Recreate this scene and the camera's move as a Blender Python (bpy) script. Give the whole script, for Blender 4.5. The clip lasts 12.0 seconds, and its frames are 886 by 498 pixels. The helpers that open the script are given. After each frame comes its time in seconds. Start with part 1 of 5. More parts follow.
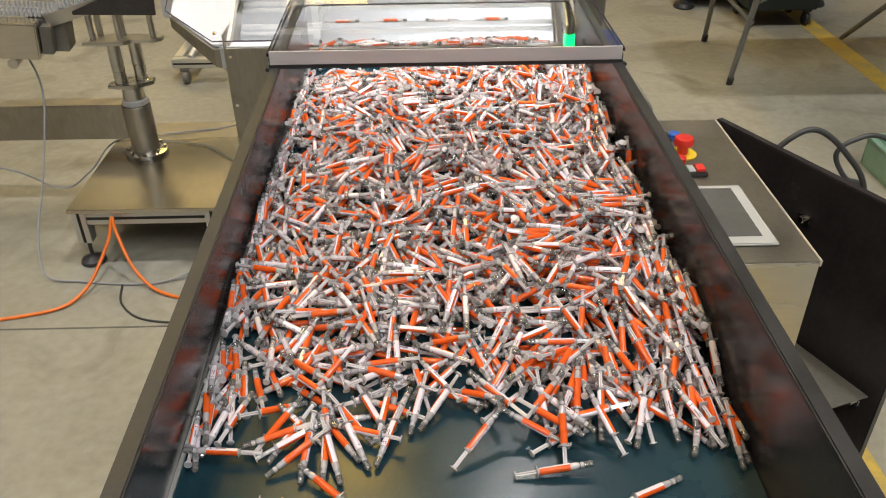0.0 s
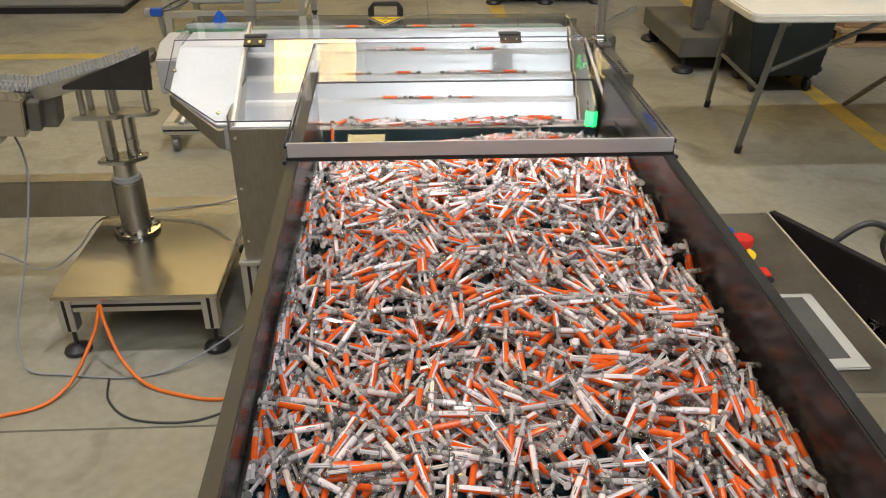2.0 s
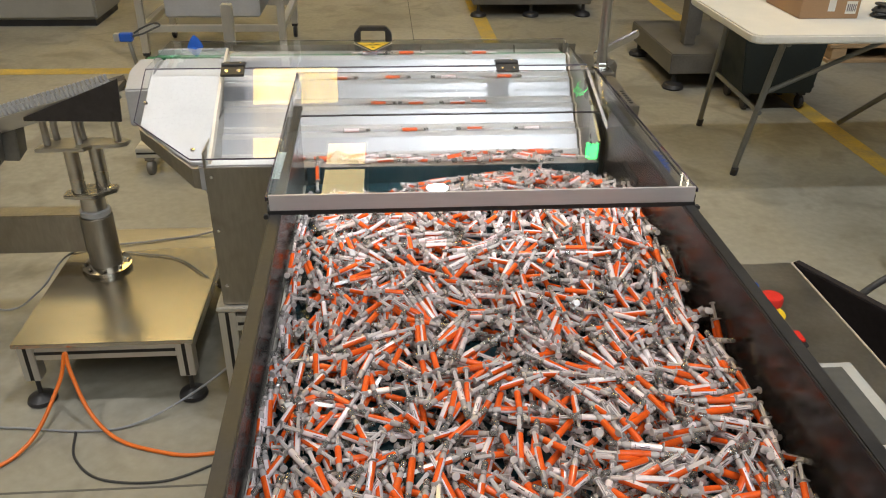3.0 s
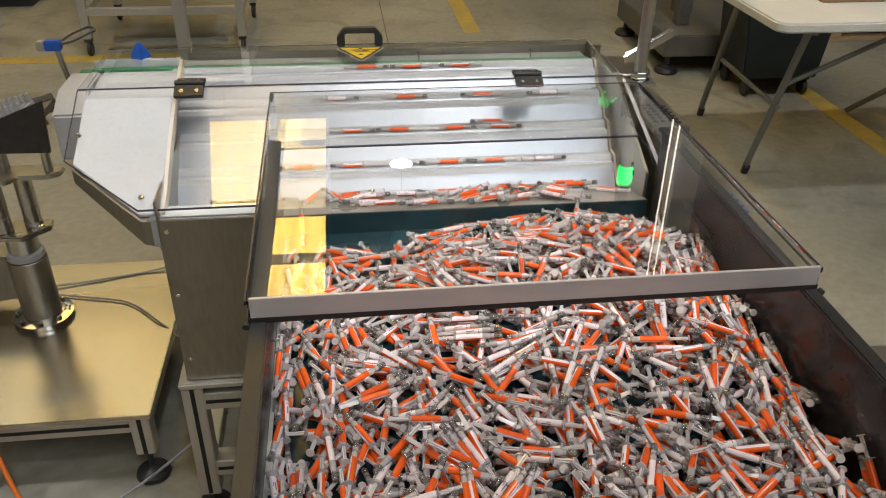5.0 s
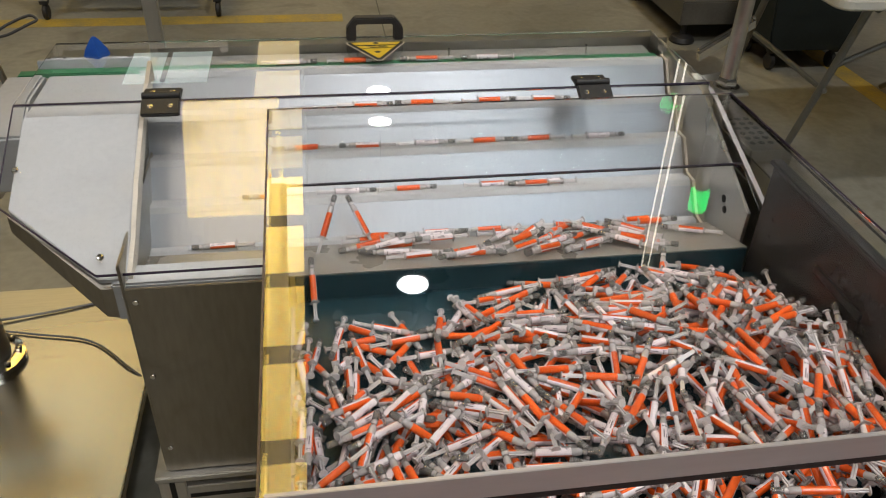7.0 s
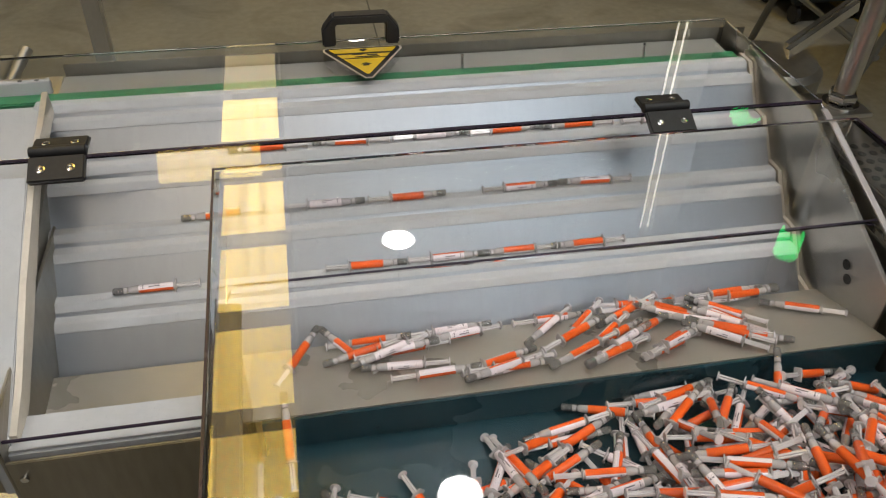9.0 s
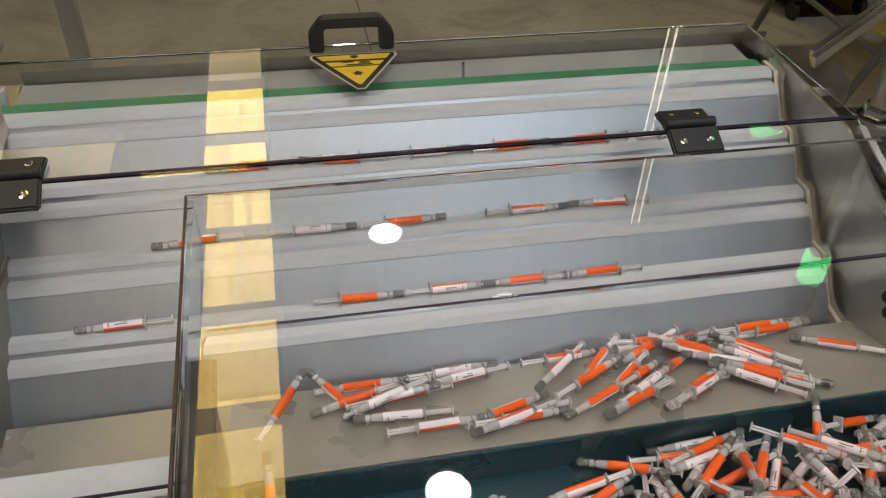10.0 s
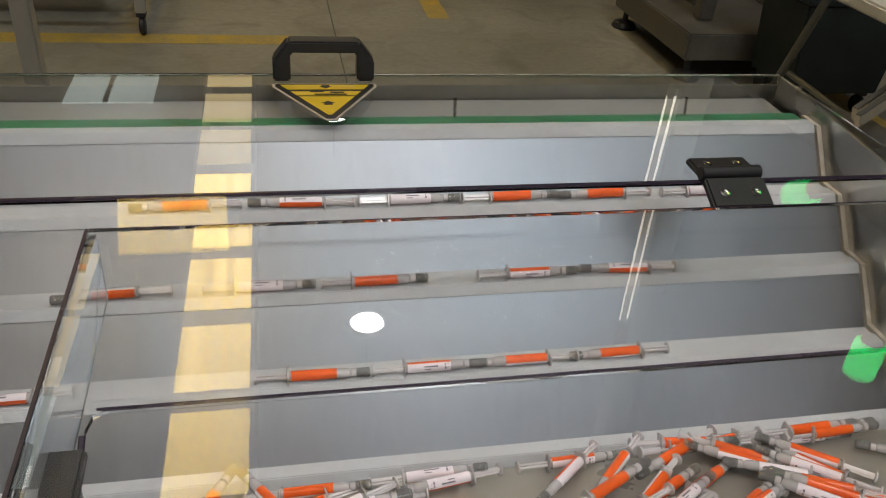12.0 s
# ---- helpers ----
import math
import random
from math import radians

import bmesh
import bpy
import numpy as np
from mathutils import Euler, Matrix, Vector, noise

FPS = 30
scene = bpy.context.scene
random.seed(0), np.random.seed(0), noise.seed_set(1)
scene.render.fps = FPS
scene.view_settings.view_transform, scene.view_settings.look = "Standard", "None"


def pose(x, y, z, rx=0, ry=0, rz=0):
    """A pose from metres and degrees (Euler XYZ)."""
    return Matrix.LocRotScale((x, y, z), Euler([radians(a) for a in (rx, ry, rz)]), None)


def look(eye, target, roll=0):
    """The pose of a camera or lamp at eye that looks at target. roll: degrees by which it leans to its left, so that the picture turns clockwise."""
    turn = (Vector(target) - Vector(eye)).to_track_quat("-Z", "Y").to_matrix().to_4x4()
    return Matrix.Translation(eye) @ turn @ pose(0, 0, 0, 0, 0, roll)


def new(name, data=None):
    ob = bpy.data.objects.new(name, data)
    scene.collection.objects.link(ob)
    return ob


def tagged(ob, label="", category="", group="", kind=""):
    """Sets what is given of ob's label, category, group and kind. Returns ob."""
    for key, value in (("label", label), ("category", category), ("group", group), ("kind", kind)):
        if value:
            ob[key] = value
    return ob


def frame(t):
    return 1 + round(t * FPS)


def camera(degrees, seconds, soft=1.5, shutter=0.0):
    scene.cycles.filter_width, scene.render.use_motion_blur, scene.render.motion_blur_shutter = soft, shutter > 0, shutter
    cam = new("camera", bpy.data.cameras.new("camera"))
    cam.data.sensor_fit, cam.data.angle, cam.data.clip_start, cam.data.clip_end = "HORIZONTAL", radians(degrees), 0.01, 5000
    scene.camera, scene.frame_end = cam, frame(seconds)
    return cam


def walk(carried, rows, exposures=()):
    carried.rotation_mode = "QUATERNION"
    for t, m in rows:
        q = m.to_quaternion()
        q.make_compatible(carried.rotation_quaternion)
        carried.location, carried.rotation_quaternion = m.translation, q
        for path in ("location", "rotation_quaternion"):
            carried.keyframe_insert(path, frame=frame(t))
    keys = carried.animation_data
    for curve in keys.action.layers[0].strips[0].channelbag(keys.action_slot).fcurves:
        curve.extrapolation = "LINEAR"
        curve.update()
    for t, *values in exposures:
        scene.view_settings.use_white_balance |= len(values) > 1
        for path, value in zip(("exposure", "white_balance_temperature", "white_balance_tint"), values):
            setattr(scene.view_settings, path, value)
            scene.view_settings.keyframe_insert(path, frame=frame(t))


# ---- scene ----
cam = camera(58.2, 12.0, 1.1)
PATH = [
    (0, (-0.034, -0.302, 1.48), (-0.004, 1.371, 0.384), -0.6),
    (0.5, (-0.034, -0.27, 1.481), (-0.002, 1.426, 0.422), -0.7),
    (1, (-0.049, -0.224, 1.485), (-0.008, 1.49, 0.454), -0.6),
    (1.5, (-0.085, -0.167, 1.484), (-0.027, 1.559, 0.476), -0.3),
    (2, (-0.136, -0.097, 1.49), (-0.051, 1.638, 0.498), 0.2),
    (2.5, (-0.154, -0.041, 1.502), (-0.044, 1.699, 0.523), 0.5),
    (3, (-0.16, 0.079, 1.501), (-0.026, 1.818, 0.522), 0.7),
    (3.2, (-0.161, 0.139, 1.502), (-0.026, 1.875, 0.518), 0.6),
    (5, (-0.234, 0.495, 1.478), (-0.006, 2.186, 0.433), 1.1),
    (5.5, (-0.273, 0.603, 1.482), (-0.013, 2.268, 0.404), 1.7),
    (6, (-0.318, 0.711, 1.475), (-0.038, 2.355, 0.371), 2.2),
    (6.5, (-0.322, 0.784, 1.464), (-0.037, 2.412, 0.338), 2.4),
    (7, (-0.298, 0.887, 1.441), (-0.015, 2.504, 0.299), 2.2),
    (7.5, (-0.284, 1.015, 1.424), (-0.016, 2.615, 0.255), 1.6),
    (9.3, (-0.276, 1.325, 1.376), (0.041, 2.839, 0.109), 1.8),
    (9.5, (-0.273, 1.343, 1.372), (0.043, 2.854, 0.101), 1.8),
    (10, (-0.275, 1.395, 1.358), (0.07, 2.897, 0.083), 2.6),
    (10.5, (-0.235, 1.429, 1.323), (0.103, 2.937, 0.053), 3.0),
    (11, (-0.198, 1.46, 1.272), (0.152, 3.0, 0.046), 4.0),
    (11.5, (-0.193, 1.5, 1.238), (0.174, 3.099, 0.095), 4.5),
    (12, (-0.243, 1.514, 1.228), (0.157, 3.146, 0.143), 5.1),
]
walk(cam, [(t, look(eye, target, roll)) for t, eye, target, roll in PATH],
     [(0.0, -0.30), (2.5, -0.58), (3.2, -0.65), (5.0, -0.95), (7.0, -1.34), (9.5, -1.50), (12.0, -1.64)])

# ---- world and light ----
world = bpy.data.worlds.new("hall_air")
world.use_nodes = True
world.node_tree.nodes["Background"].inputs[0].default_value = (0.9, 0.95, 1.0, 1)
world.node_tree.nodes["Background"].inputs[1].default_value = 0.02
scene.world = world
LAMP_COLOUR = (1.0, 0.985, 0.965)
LAMPS = [(0.95, -2.6, 240), (1.7, 0.9, 330), (1.03, 6.4, 60), (1.0, 11.1, 80), (1.0, 17.25, 80), (-3.6, 1.0, 230)]
SKYLIGHT_GLOW = 14.0
CEILING = 8.0

# ---- materials ----


def principled(name):
    m = bpy.data.materials.new(name)
    m.use_nodes = True
    return m, m.node_tree, m.node_tree.nodes["Principled BSDF"]


def surface(name, colour, rough=0.5, metal=0.0, vary=0.12, scale=8.0, fine=120.0, bump=0.08, stretch=(1, 1, 1), dark=None, per=0.0, **more):
    """A surface with blotches, grain, uneven gloss and fine relief."""
    m, tree, b = principled(name)
    n, link = tree.nodes, tree.links.new
    co, mp = n.new("ShaderNodeTexCoord"), n.new("ShaderNodeMapping")
    mp.inputs["Scale"].default_value = stretch
    link(co.outputs["Object"], mp.inputs["Vector"])
    big, small = n.new("ShaderNodeTexNoise"), n.new("ShaderNodeTexNoise")
    for tex, s, d in ((big, scale, 5.0), (small, fine, 4.0)):
        tex.inputs["Scale"].default_value, tex.inputs["Detail"].default_value = s, d
        link(mp.outputs[0], tex.inputs["Vector"])
    mix = n.new("ShaderNodeMix")
    mix.data_type = "RGBA"
    low = dark or tuple(c * (1 - 2 * vary) for c in colour)
    mix.inputs["A"].default_value, mix.inputs["B"].default_value = (*low, 1), (*(min(1, c * (1 + vary)) for c in colour), 1)
    ramp = n.new("ShaderNodeMapRange")
    ramp.inputs["From Min"].default_value, ramp.inputs["From Max"].default_value = 0.3, 0.7
    add = n.new("ShaderNodeMath")
    add.operation = "MULTIPLY_ADD"
    add.inputs[1].default_value = 0.35
    link(small.outputs[0], add.inputs[0])
    half = n.new("ShaderNodeMath")
    half.operation = "MULTIPLY"
    half.inputs[1].default_value = 0.65
    link(big.outputs[0], half.inputs[0])
    link(half.outputs[0], add.inputs[2])
    link(add.outputs[0], ramp.inputs["Value"])
    link(ramp.outputs[0], mix.inputs["Factor"])
    out = mix.outputs["Result"]
    if per:
        info, hsv, rng = n.new("ShaderNodeObjectInfo"), n.new("ShaderNodeHueSaturation"), n.new("ShaderNodeMapRange")
        rng.inputs["To Min"].default_value, rng.inputs["To Max"].default_value = 1 - per, 1 + per
        link(info.outputs["Random"], rng.inputs["Value"])
        link(rng.outputs[0], hsv.inputs["Value"])
        link(out, hsv.inputs["Color"])
        out = hsv.outputs[0]
    link(out, b.inputs["Base Color"])
    gloss = n.new("ShaderNodeMapRange")
    gloss.inputs["From Min"].default_value, gloss.inputs["From Max"].default_value = 0.3, 0.7
    gloss.inputs["To Min"].default_value, gloss.inputs["To Max"].default_value = rough * 0.8, min(1, rough * 1.25)
    link(big.outputs[0], gloss.inputs["Value"])
    link(gloss.outputs[0], b.inputs["Roughness"])
    if bump:
        bp = n.new("ShaderNodeBump")
        bp.inputs["Strength"].default_value, bp.inputs["Distance"].default_value = bump, 0.002
        link(small.outputs[0], bp.inputs["Height"])
        link(bp.outputs[0], b.inputs["Normal"])
    b.inputs["Metallic"].default_value = metal
    for key, value in more.items():
        b.inputs[key.replace("_", " ")].default_value = value
    return m


def clear(name, tint=(1, 1, 1), rough=0.0, ior=1.49):
    """Clear sheet plastic."""
    m, tree, b = principled(name)
    b.inputs["Base Color"].default_value = (*tint, 1)
    b.inputs["Roughness"].default_value, b.inputs["IOR"].default_value, b.inputs["Transmission Weight"].default_value = rough, ior, 1.0
    return m


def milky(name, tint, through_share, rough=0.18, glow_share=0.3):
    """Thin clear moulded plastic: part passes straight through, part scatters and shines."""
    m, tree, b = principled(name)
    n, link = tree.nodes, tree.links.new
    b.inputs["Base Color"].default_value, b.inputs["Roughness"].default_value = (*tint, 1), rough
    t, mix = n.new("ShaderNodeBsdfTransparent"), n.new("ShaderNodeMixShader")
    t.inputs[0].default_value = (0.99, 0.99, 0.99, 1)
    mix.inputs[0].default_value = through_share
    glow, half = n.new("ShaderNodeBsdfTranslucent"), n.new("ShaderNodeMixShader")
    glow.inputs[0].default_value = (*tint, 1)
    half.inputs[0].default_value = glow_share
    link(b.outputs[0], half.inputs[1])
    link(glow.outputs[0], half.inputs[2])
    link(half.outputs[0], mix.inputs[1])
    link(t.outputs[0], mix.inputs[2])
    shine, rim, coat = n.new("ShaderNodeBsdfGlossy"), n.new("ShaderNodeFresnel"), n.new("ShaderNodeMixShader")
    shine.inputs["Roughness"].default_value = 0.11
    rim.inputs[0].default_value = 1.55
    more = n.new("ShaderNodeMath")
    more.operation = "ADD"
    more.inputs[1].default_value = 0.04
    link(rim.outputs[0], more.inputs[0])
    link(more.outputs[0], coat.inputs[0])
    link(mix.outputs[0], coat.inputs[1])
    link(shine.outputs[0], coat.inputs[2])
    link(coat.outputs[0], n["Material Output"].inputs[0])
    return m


def glowing(name, colour, strength, base=(0.5, 0.5, 0.5)):
    m, tree, b = principled(name)
    b.inputs["Base Color"].default_value = (*base, 1)
    b.inputs["Emission Color"].default_value, b.inputs["Emission Strength"].default_value = (*colour, 1), strength
    return m


STEEL = surface("brushed_stainless", (0.60, 0.58, 0.54), 0.30, 1.0, 0.08, 5, 90, 0.10, (0.15, 1, 1))
STEEL_DULL = surface("dull_stainless", (0.36, 0.335, 0.29), 0.42, 1.0, 0.12, 6, 120, 0.12, (1, 1, 0.2))
STEEL_TOP = surface("brushed_sheet", (0.62, 0.58, 0.50), 0.24, 1.0, 0.10, 4, 140, 0.10, (0.1, 1, 1))
RISER = surface("satin_riser", (0.36, 0.375, 0.405), 0.33, 0.88, 0.05, 5, 160, 0.03, (1, 0.2, 0.2))
BAR_STEEL = surface("matt_stainless", (0.66, 0.63, 0.64), 0.40, 0.40, 0.05, 6, 150, 0.05, (0.15, 1, 1))
BACK_GREY = surface("matt_grey_sheet", (0.27, 0.26, 0.245), 0.45, 0.3, 0.06, 7, 120, 0.04)
CHROME = surface("bright_steel", (0.72, 0.70, 0.67), 0.13, 1.0, 0.05, 20, 200, 0.0)
ALU = surface("anodised_aluminium", (0.62, 0.61, 0.58), 0.42, 0.85, 0.06, 9, 150, 0.05, (1, 1, 0.2))
WHITE = surface("white_polyethylene", (0.40, 0.40, 0.405), 0.55, 0, 0.05, 7, 110, 0.06, dark=(0.34, 0.34, 0.345))
CREAM = surface("cream_edge", (0.56, 0.50, 0.42), 0.5, 0, 0.10, 20, 150, 0.08)
BLACK = surface("black_lacquer", (0.030, 0.026, 0.026), 0.22, 0, 0.25, 9, 90, 0.05, dark=(0.020, 0.016, 0.016))
BLACK_MATT = surface("black_plastic", (0.027, 0.026, 0.027), 0.45, 0, 0.2, 14, 160, 0.12)
SLOT = surface("profile_slot", (0.012, 0.011, 0.010), 0.6, 0, 0.2, 14, 160, 0.0)
BELT = surface("teal_belt", (0.009, 0.031, 0.041), 0.24, 0, 0.18, 7, 200, 0.05, dark=(0.006, 0.022, 0.030))
GREEN_BELT = surface("green_belt", (0.03, 0.16, 0.07), 0.45, 0, 0.2, 10, 160, 0.05)
TRAY = surface("beige_tray", (0.30, 0.275, 0.235), 0.30, 0.35, 0.07, 7, 130, 0.05)
ORANGE = surface("orange_film", (0.64, 0.09, 0.012), 0.16, 0, 0.10, 60, 400, 0.0, per=0.12)
PRINT = surface("print", (0.16, 0.13, 0.15), 0.5, 0, 0.2, 60, 400, 0.0)
LABEL_WHITE = milky("white_film", (0.86, 0.765, 0.80), 0.02, 0.08, 0.15)
CLEAR_BODY = milky("clear_barrel", (0.98, 0.91, 0.915), 0.60, 0.05, 0.12)
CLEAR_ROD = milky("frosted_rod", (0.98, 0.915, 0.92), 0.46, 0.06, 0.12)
CAP_GREY = milky("smoky_cap", (0.34, 0.325, 0.31), 0.60, 0.04, 0.1)
STOPPER = surface("grey_rubber", (0.16, 0.16, 0.165), 0.5, 0, 0.2, 60, 300, 0.0)
ACRYLIC = clear("clear_sheet", (0.985, 0.99, 0.985))
EDGE = surface("sheet_cut_edge", (0.05, 0.035, 0.06), 0.25, 0, 0.2, 10, 90, 0.0)
YELLOW = surface("yellow_film", (0.85, 0.58, 0.03), 0.35, 0, 0.05, 30, 200, 0.0)
RED = surface("red_knob", (0.62, 0.03, 0.02), 0.35, 0, 0.08, 30, 200, 0.03)
BLUE = surface("blue_plastic", (0.02, 0.10, 0.45), 0.35, 0, 0.1, 30, 200, 0.03)
GREEN_BUTTON = surface("green_button", (0.02, 0.30, 0.12), 0.35, 0, 0.1, 30, 200, 0.0)
GREY_PLASTIC = surface("pale_grey_frame", (0.40, 0.40, 0.385), 0.45, 0, 0.05, 20, 200, 0.08)
SCREEN = surface("dark_screen", (0.10, 0.10, 0.095), 0.16, 0, 0.08, 8, 90, 0.0)
CONCRETE = surface("concrete", (0.31, 0.295, 0.245), 0.55, 0, 0.10, 1.3, 30, 0.25, dark=(0.20, 0.19, 0.152))
def stained(m, size, dark, share):
    """Adds clouded stains of another scale to a surface's colour."""
    tree = m.node_tree
    n, link, b = tree.nodes, tree.links.new, tree.nodes["Principled BSDF"]
    old = b.inputs["Base Color"].links[0].from_socket
    tex, ramp, mix, co = n.new("ShaderNodeTexNoise"), n.new("ShaderNodeMapRange"), n.new("ShaderNodeMix"), n.new("ShaderNodeTexCoord")
    tex.inputs["Scale"].default_value, tex.inputs["Detail"].default_value, tex.inputs["Distortion"].default_value = size, 8.0, 1.2
    ramp.inputs["From Min"].default_value, ramp.inputs["From Max"].default_value, ramp.inputs["To Max"].default_value = 0.50, 0.72, share
    mix.data_type = "RGBA"
    link(co.outputs["Object"], tex.inputs["Vector"])
    link(tex.outputs[0], ramp.inputs["Value"])
    link(ramp.outputs[0], mix.inputs["Factor"])
    link(old, mix.inputs["A"])
    mix.inputs["B"].default_value = (*dark, 1)
    link(mix.outputs["Result"], b.inputs["Base Color"])


stained(CONCRETE, 3.2, (0.10, 0.092, 0.072), 0.55)
stained(CONCRETE, 0.45, (0.15, 0.14, 0.115), 0.5)
stained(WHITE, 9.0, (0.40, 0.385, 0.36), 0.35)
stained(TRAY, 14.0, (0.24, 0.22, 0.19), 0.12)
stained(STEEL_DULL, 6.0, (0.22, 0.20, 0.17), 0.5)
JOINT = surface("joint_filler", (0.12, 0.115, 0.10), 0.8, 0, 0.2, 20, 120, 0.2)
FLOOR_YELLOW = surface("worn_floor_paint", (0.50, 0.34, 0.04), 0.5, 0, 0.2, 9, 60, 0.15, dark=(0.27, 0.22, 0.10))
ORANGE_TUBE = surface("orange_tube", (0.75, 0.17, 0.02), 0.35, 0, 0.08, 20, 200, 0.02)
GREY_TUBE = surface("grey_cable", (0.27, 0.28, 0.30), 0.45, 0, 0.1, 20, 200, 0.03)
DARK_TUBE = surface("dark_cable", (0.045, 0.045, 0.045), 0.5, 0, 0.15, 20, 200, 0.05)
TABLE_TOP = surface("white_table_plastic", (0.74, 0.72, 0.66), 0.48, 0, 0.05, 10, 220, 0.12)
LEG_GREY = surface("grey_leg_paint", (0.20, 0.20, 0.19), 0.42, 0.3, 0.1, 14, 160, 0.05)
CARD = surface("cardboard", (0.36, 0.22, 0.12), 0.75, 0, 0.08, 8, 150, 0.12)
PINE = surface("pallet_wood", (0.42, 0.28, 0.15), 0.7, 0, 0.15, 6, 90, 0.25, (1, 1, 6))
WALL = surface("hall_wall_paint", (0.30, 0.29, 0.26), 0.8, 0, 0.06, 0.6, 20, 0.1)
ROOF = surface("hall_roof_sheet", (0.38, 0.39, 0.41), 0.7, 0, 0.06, 0.5, 15, 0.1)
SKY_PANEL = glowing("yellowed_skylight", (1.0, 0.65, 0.13), SKYLIGHT_GLOW, (0.6, 0.5, 0.3))
DIM_PANEL = glowing("dusty_warm_pane", (1.0, 0.76, 0.36), 3.8, (0.6, 0.5, 0.3))
PALE_PANEL = glowing("dusty_pale_pane", (0.85, 1.0, 0.95), 2.4, (0.5, 0.6, 0.6))
# glow of the two added panels that give the risers their sheen
WARM_SHEEN_PANEL = glowing("warm_sheen_pane", (1.0, 0.84, 0.66), 6.0, (0.6, 0.5, 0.3))
COOL_SHEEN_PANEL = glowing("cool_sheen_pane", (0.80, 0.92, 1.0), 9.5, (0.5, 0.6, 0.6))
STREAKS = SKY_PANEL.node_tree
_co, _map, _tex, _rng = (STREAKS.nodes.new("ShaderNode" + k) for k in ("TexCoord", "Mapping", "TexNoise", "MapRange"))
_map.inputs["Scale"].default_value = (7.0, 0.35, 1.0)
_tex.inputs["Scale"].default_value = 1.0
_rng.inputs["From Min"].default_value, _rng.inputs["From Max"].default_value = 0.3, 0.7
_rng.inputs["To Min"].default_value, _rng.inputs["To Max"].default_value = SKYLIGHT_GLOW * 0.65, SKYLIGHT_GLOW * 1.4
STREAKS.links.new(_co.outputs["Object"], _map.inputs["Vector"])
STREAKS.links.new(_map.outputs[0], _tex.inputs["Vector"])
STREAKS.links.new(_tex.outputs[0], _rng.inputs["Value"])
STREAKS.links.new(_rng.outputs[0], STREAKS.nodes["Principled BSDF"].inputs["Emission Strength"])
TUBE_GLOW = glowing("lit_tube", (1.0, 0.92, 0.75), 7.5, (0.8, 0.8, 0.8))
GREEN_GLOW = glowing("lit_green_lens", (0.0, 1.0, 0.16), 9.0, (0.0, 0.4, 0.1))
TEAL_PAINT = surface("dark_bin_plastic", (0.022, 0.03, 0.03), 0.5, 0.2, 0.15, 9, 110, 0.1)
DARK_STEEL = surface("dark_machine_steel", (0.17, 0.16, 0.14), 0.45, 0.45, 0.15, 7, 110, 0.12)
CRATE = surface("green_crate", (0.20, 0.33, 0.25), 0.4, 0, 0.1, 12, 140, 0.05)

# ---- building helpers ----


def bmesh_from(verts, faces):
    bm = bmesh.new()
    vs = [bm.verts.new(v) for v in verts]
    for f in faces:
        bm.faces.new([vs[i] for i in f])
    return bm


def into(bm, other):
    """Adds another bmesh to bm."""
    me = bpy.data.meshes.new("tmp")
    other.to_mesh(me)
    bm.from_mesh(me)
    bpy.data.meshes.remove(me)
    other.free()
    return bm


def joined(*bms):
    first = bms[0]
    for b in bms[1:]:
        into(first, b)
    return first


def bx(x0, x1, y0, y1, z0, z1, bevel=0.0, seg=2):
    v = [(x, y, z) for x in (x0, x1) for y in (y0, y1) for z in (z0, z1)]
    bm = bmesh_from(v, [(0, 1, 3, 2), (4, 6, 7, 5), (0, 4, 5, 1), (2, 3, 7, 6), (0, 2, 6, 4), (1, 5, 7, 3)])
    bmesh.ops.recalc_face_normals(bm, faces=bm.faces)
    if bevel:
        bmesh.ops.bevel(bm, geom=bm.edges[:], offset=bevel, segments=seg, affect="EDGES", clamp_overlap=True)
    return bm


def prism(poly, axis, a, b, bevel=0.0):
    """A polygon in the plane across the axis, pulled out from a to b. poly: pairs in the order of the other two axes."""
    def at(p, s):
        return {"x": (s, p[0], p[1]), "y": (p[0], s, p[1]), "z": (p[0], p[1], s)}[axis]
    k = len(poly)
    v = [at(p, a) for p in poly] + [at(p, b) for p in poly]
    f = [tuple(range(k)), tuple(range(2 * k - 1, k - 1, -1))] + [(i, i + k, (i + 1) % k + k, (i + 1) % k) for i in range(k)]
    bm = bmesh_from(v, f)
    bmesh.ops.recalc_face_normals(bm, faces=bm.faces)
    if bevel:
        bmesh.ops.bevel(bm, geom=bm.edges[:], offset=bevel, segments=2, affect="EDGES", clamp_overlap=True)
    return bm


def lathe(profile, n=20, m=None):
    """Rings (radius, height) turned about z, closed at both ends."""
    v, f = [], []
    for r, z in profile:
        v += [(r * math.cos(2 * math.pi * i / n), r * math.sin(2 * math.pi * i / n), z) for i in range(n)]
    for j in range(len(profile) - 1):
        f += [(j * n + i, j * n + (i + 1) % n, (j + 1) * n + (i + 1) % n, (j + 1) * n + i) for i in range(n)]
    f += [tuple(range(n - 1, -1, -1)), tuple(range((len(profile) - 1) * n, len(profile) * n))]
    bm = bmesh_from(v, f)
    if m is not None:
        bmesh.ops.transform(bm, matrix=m, verts=bm.verts)
    return bm


def toward(p, q):
    """The pose at p whose z points to q."""
    way = Vector(q) - Vector(p)
    return Matrix.Translation(p) @ way.to_track_quat("Z", "Y").to_matrix().to_4x4(), way.length


def rod(p, q, r, n=16, edge=0.0):
    m, length = toward(p, q)
    e = edge or min(r * 0.12, length * 0.2)
    return lathe([(r - e, 0), (r, e), (r, length - e), (r - e, length)], n, m)


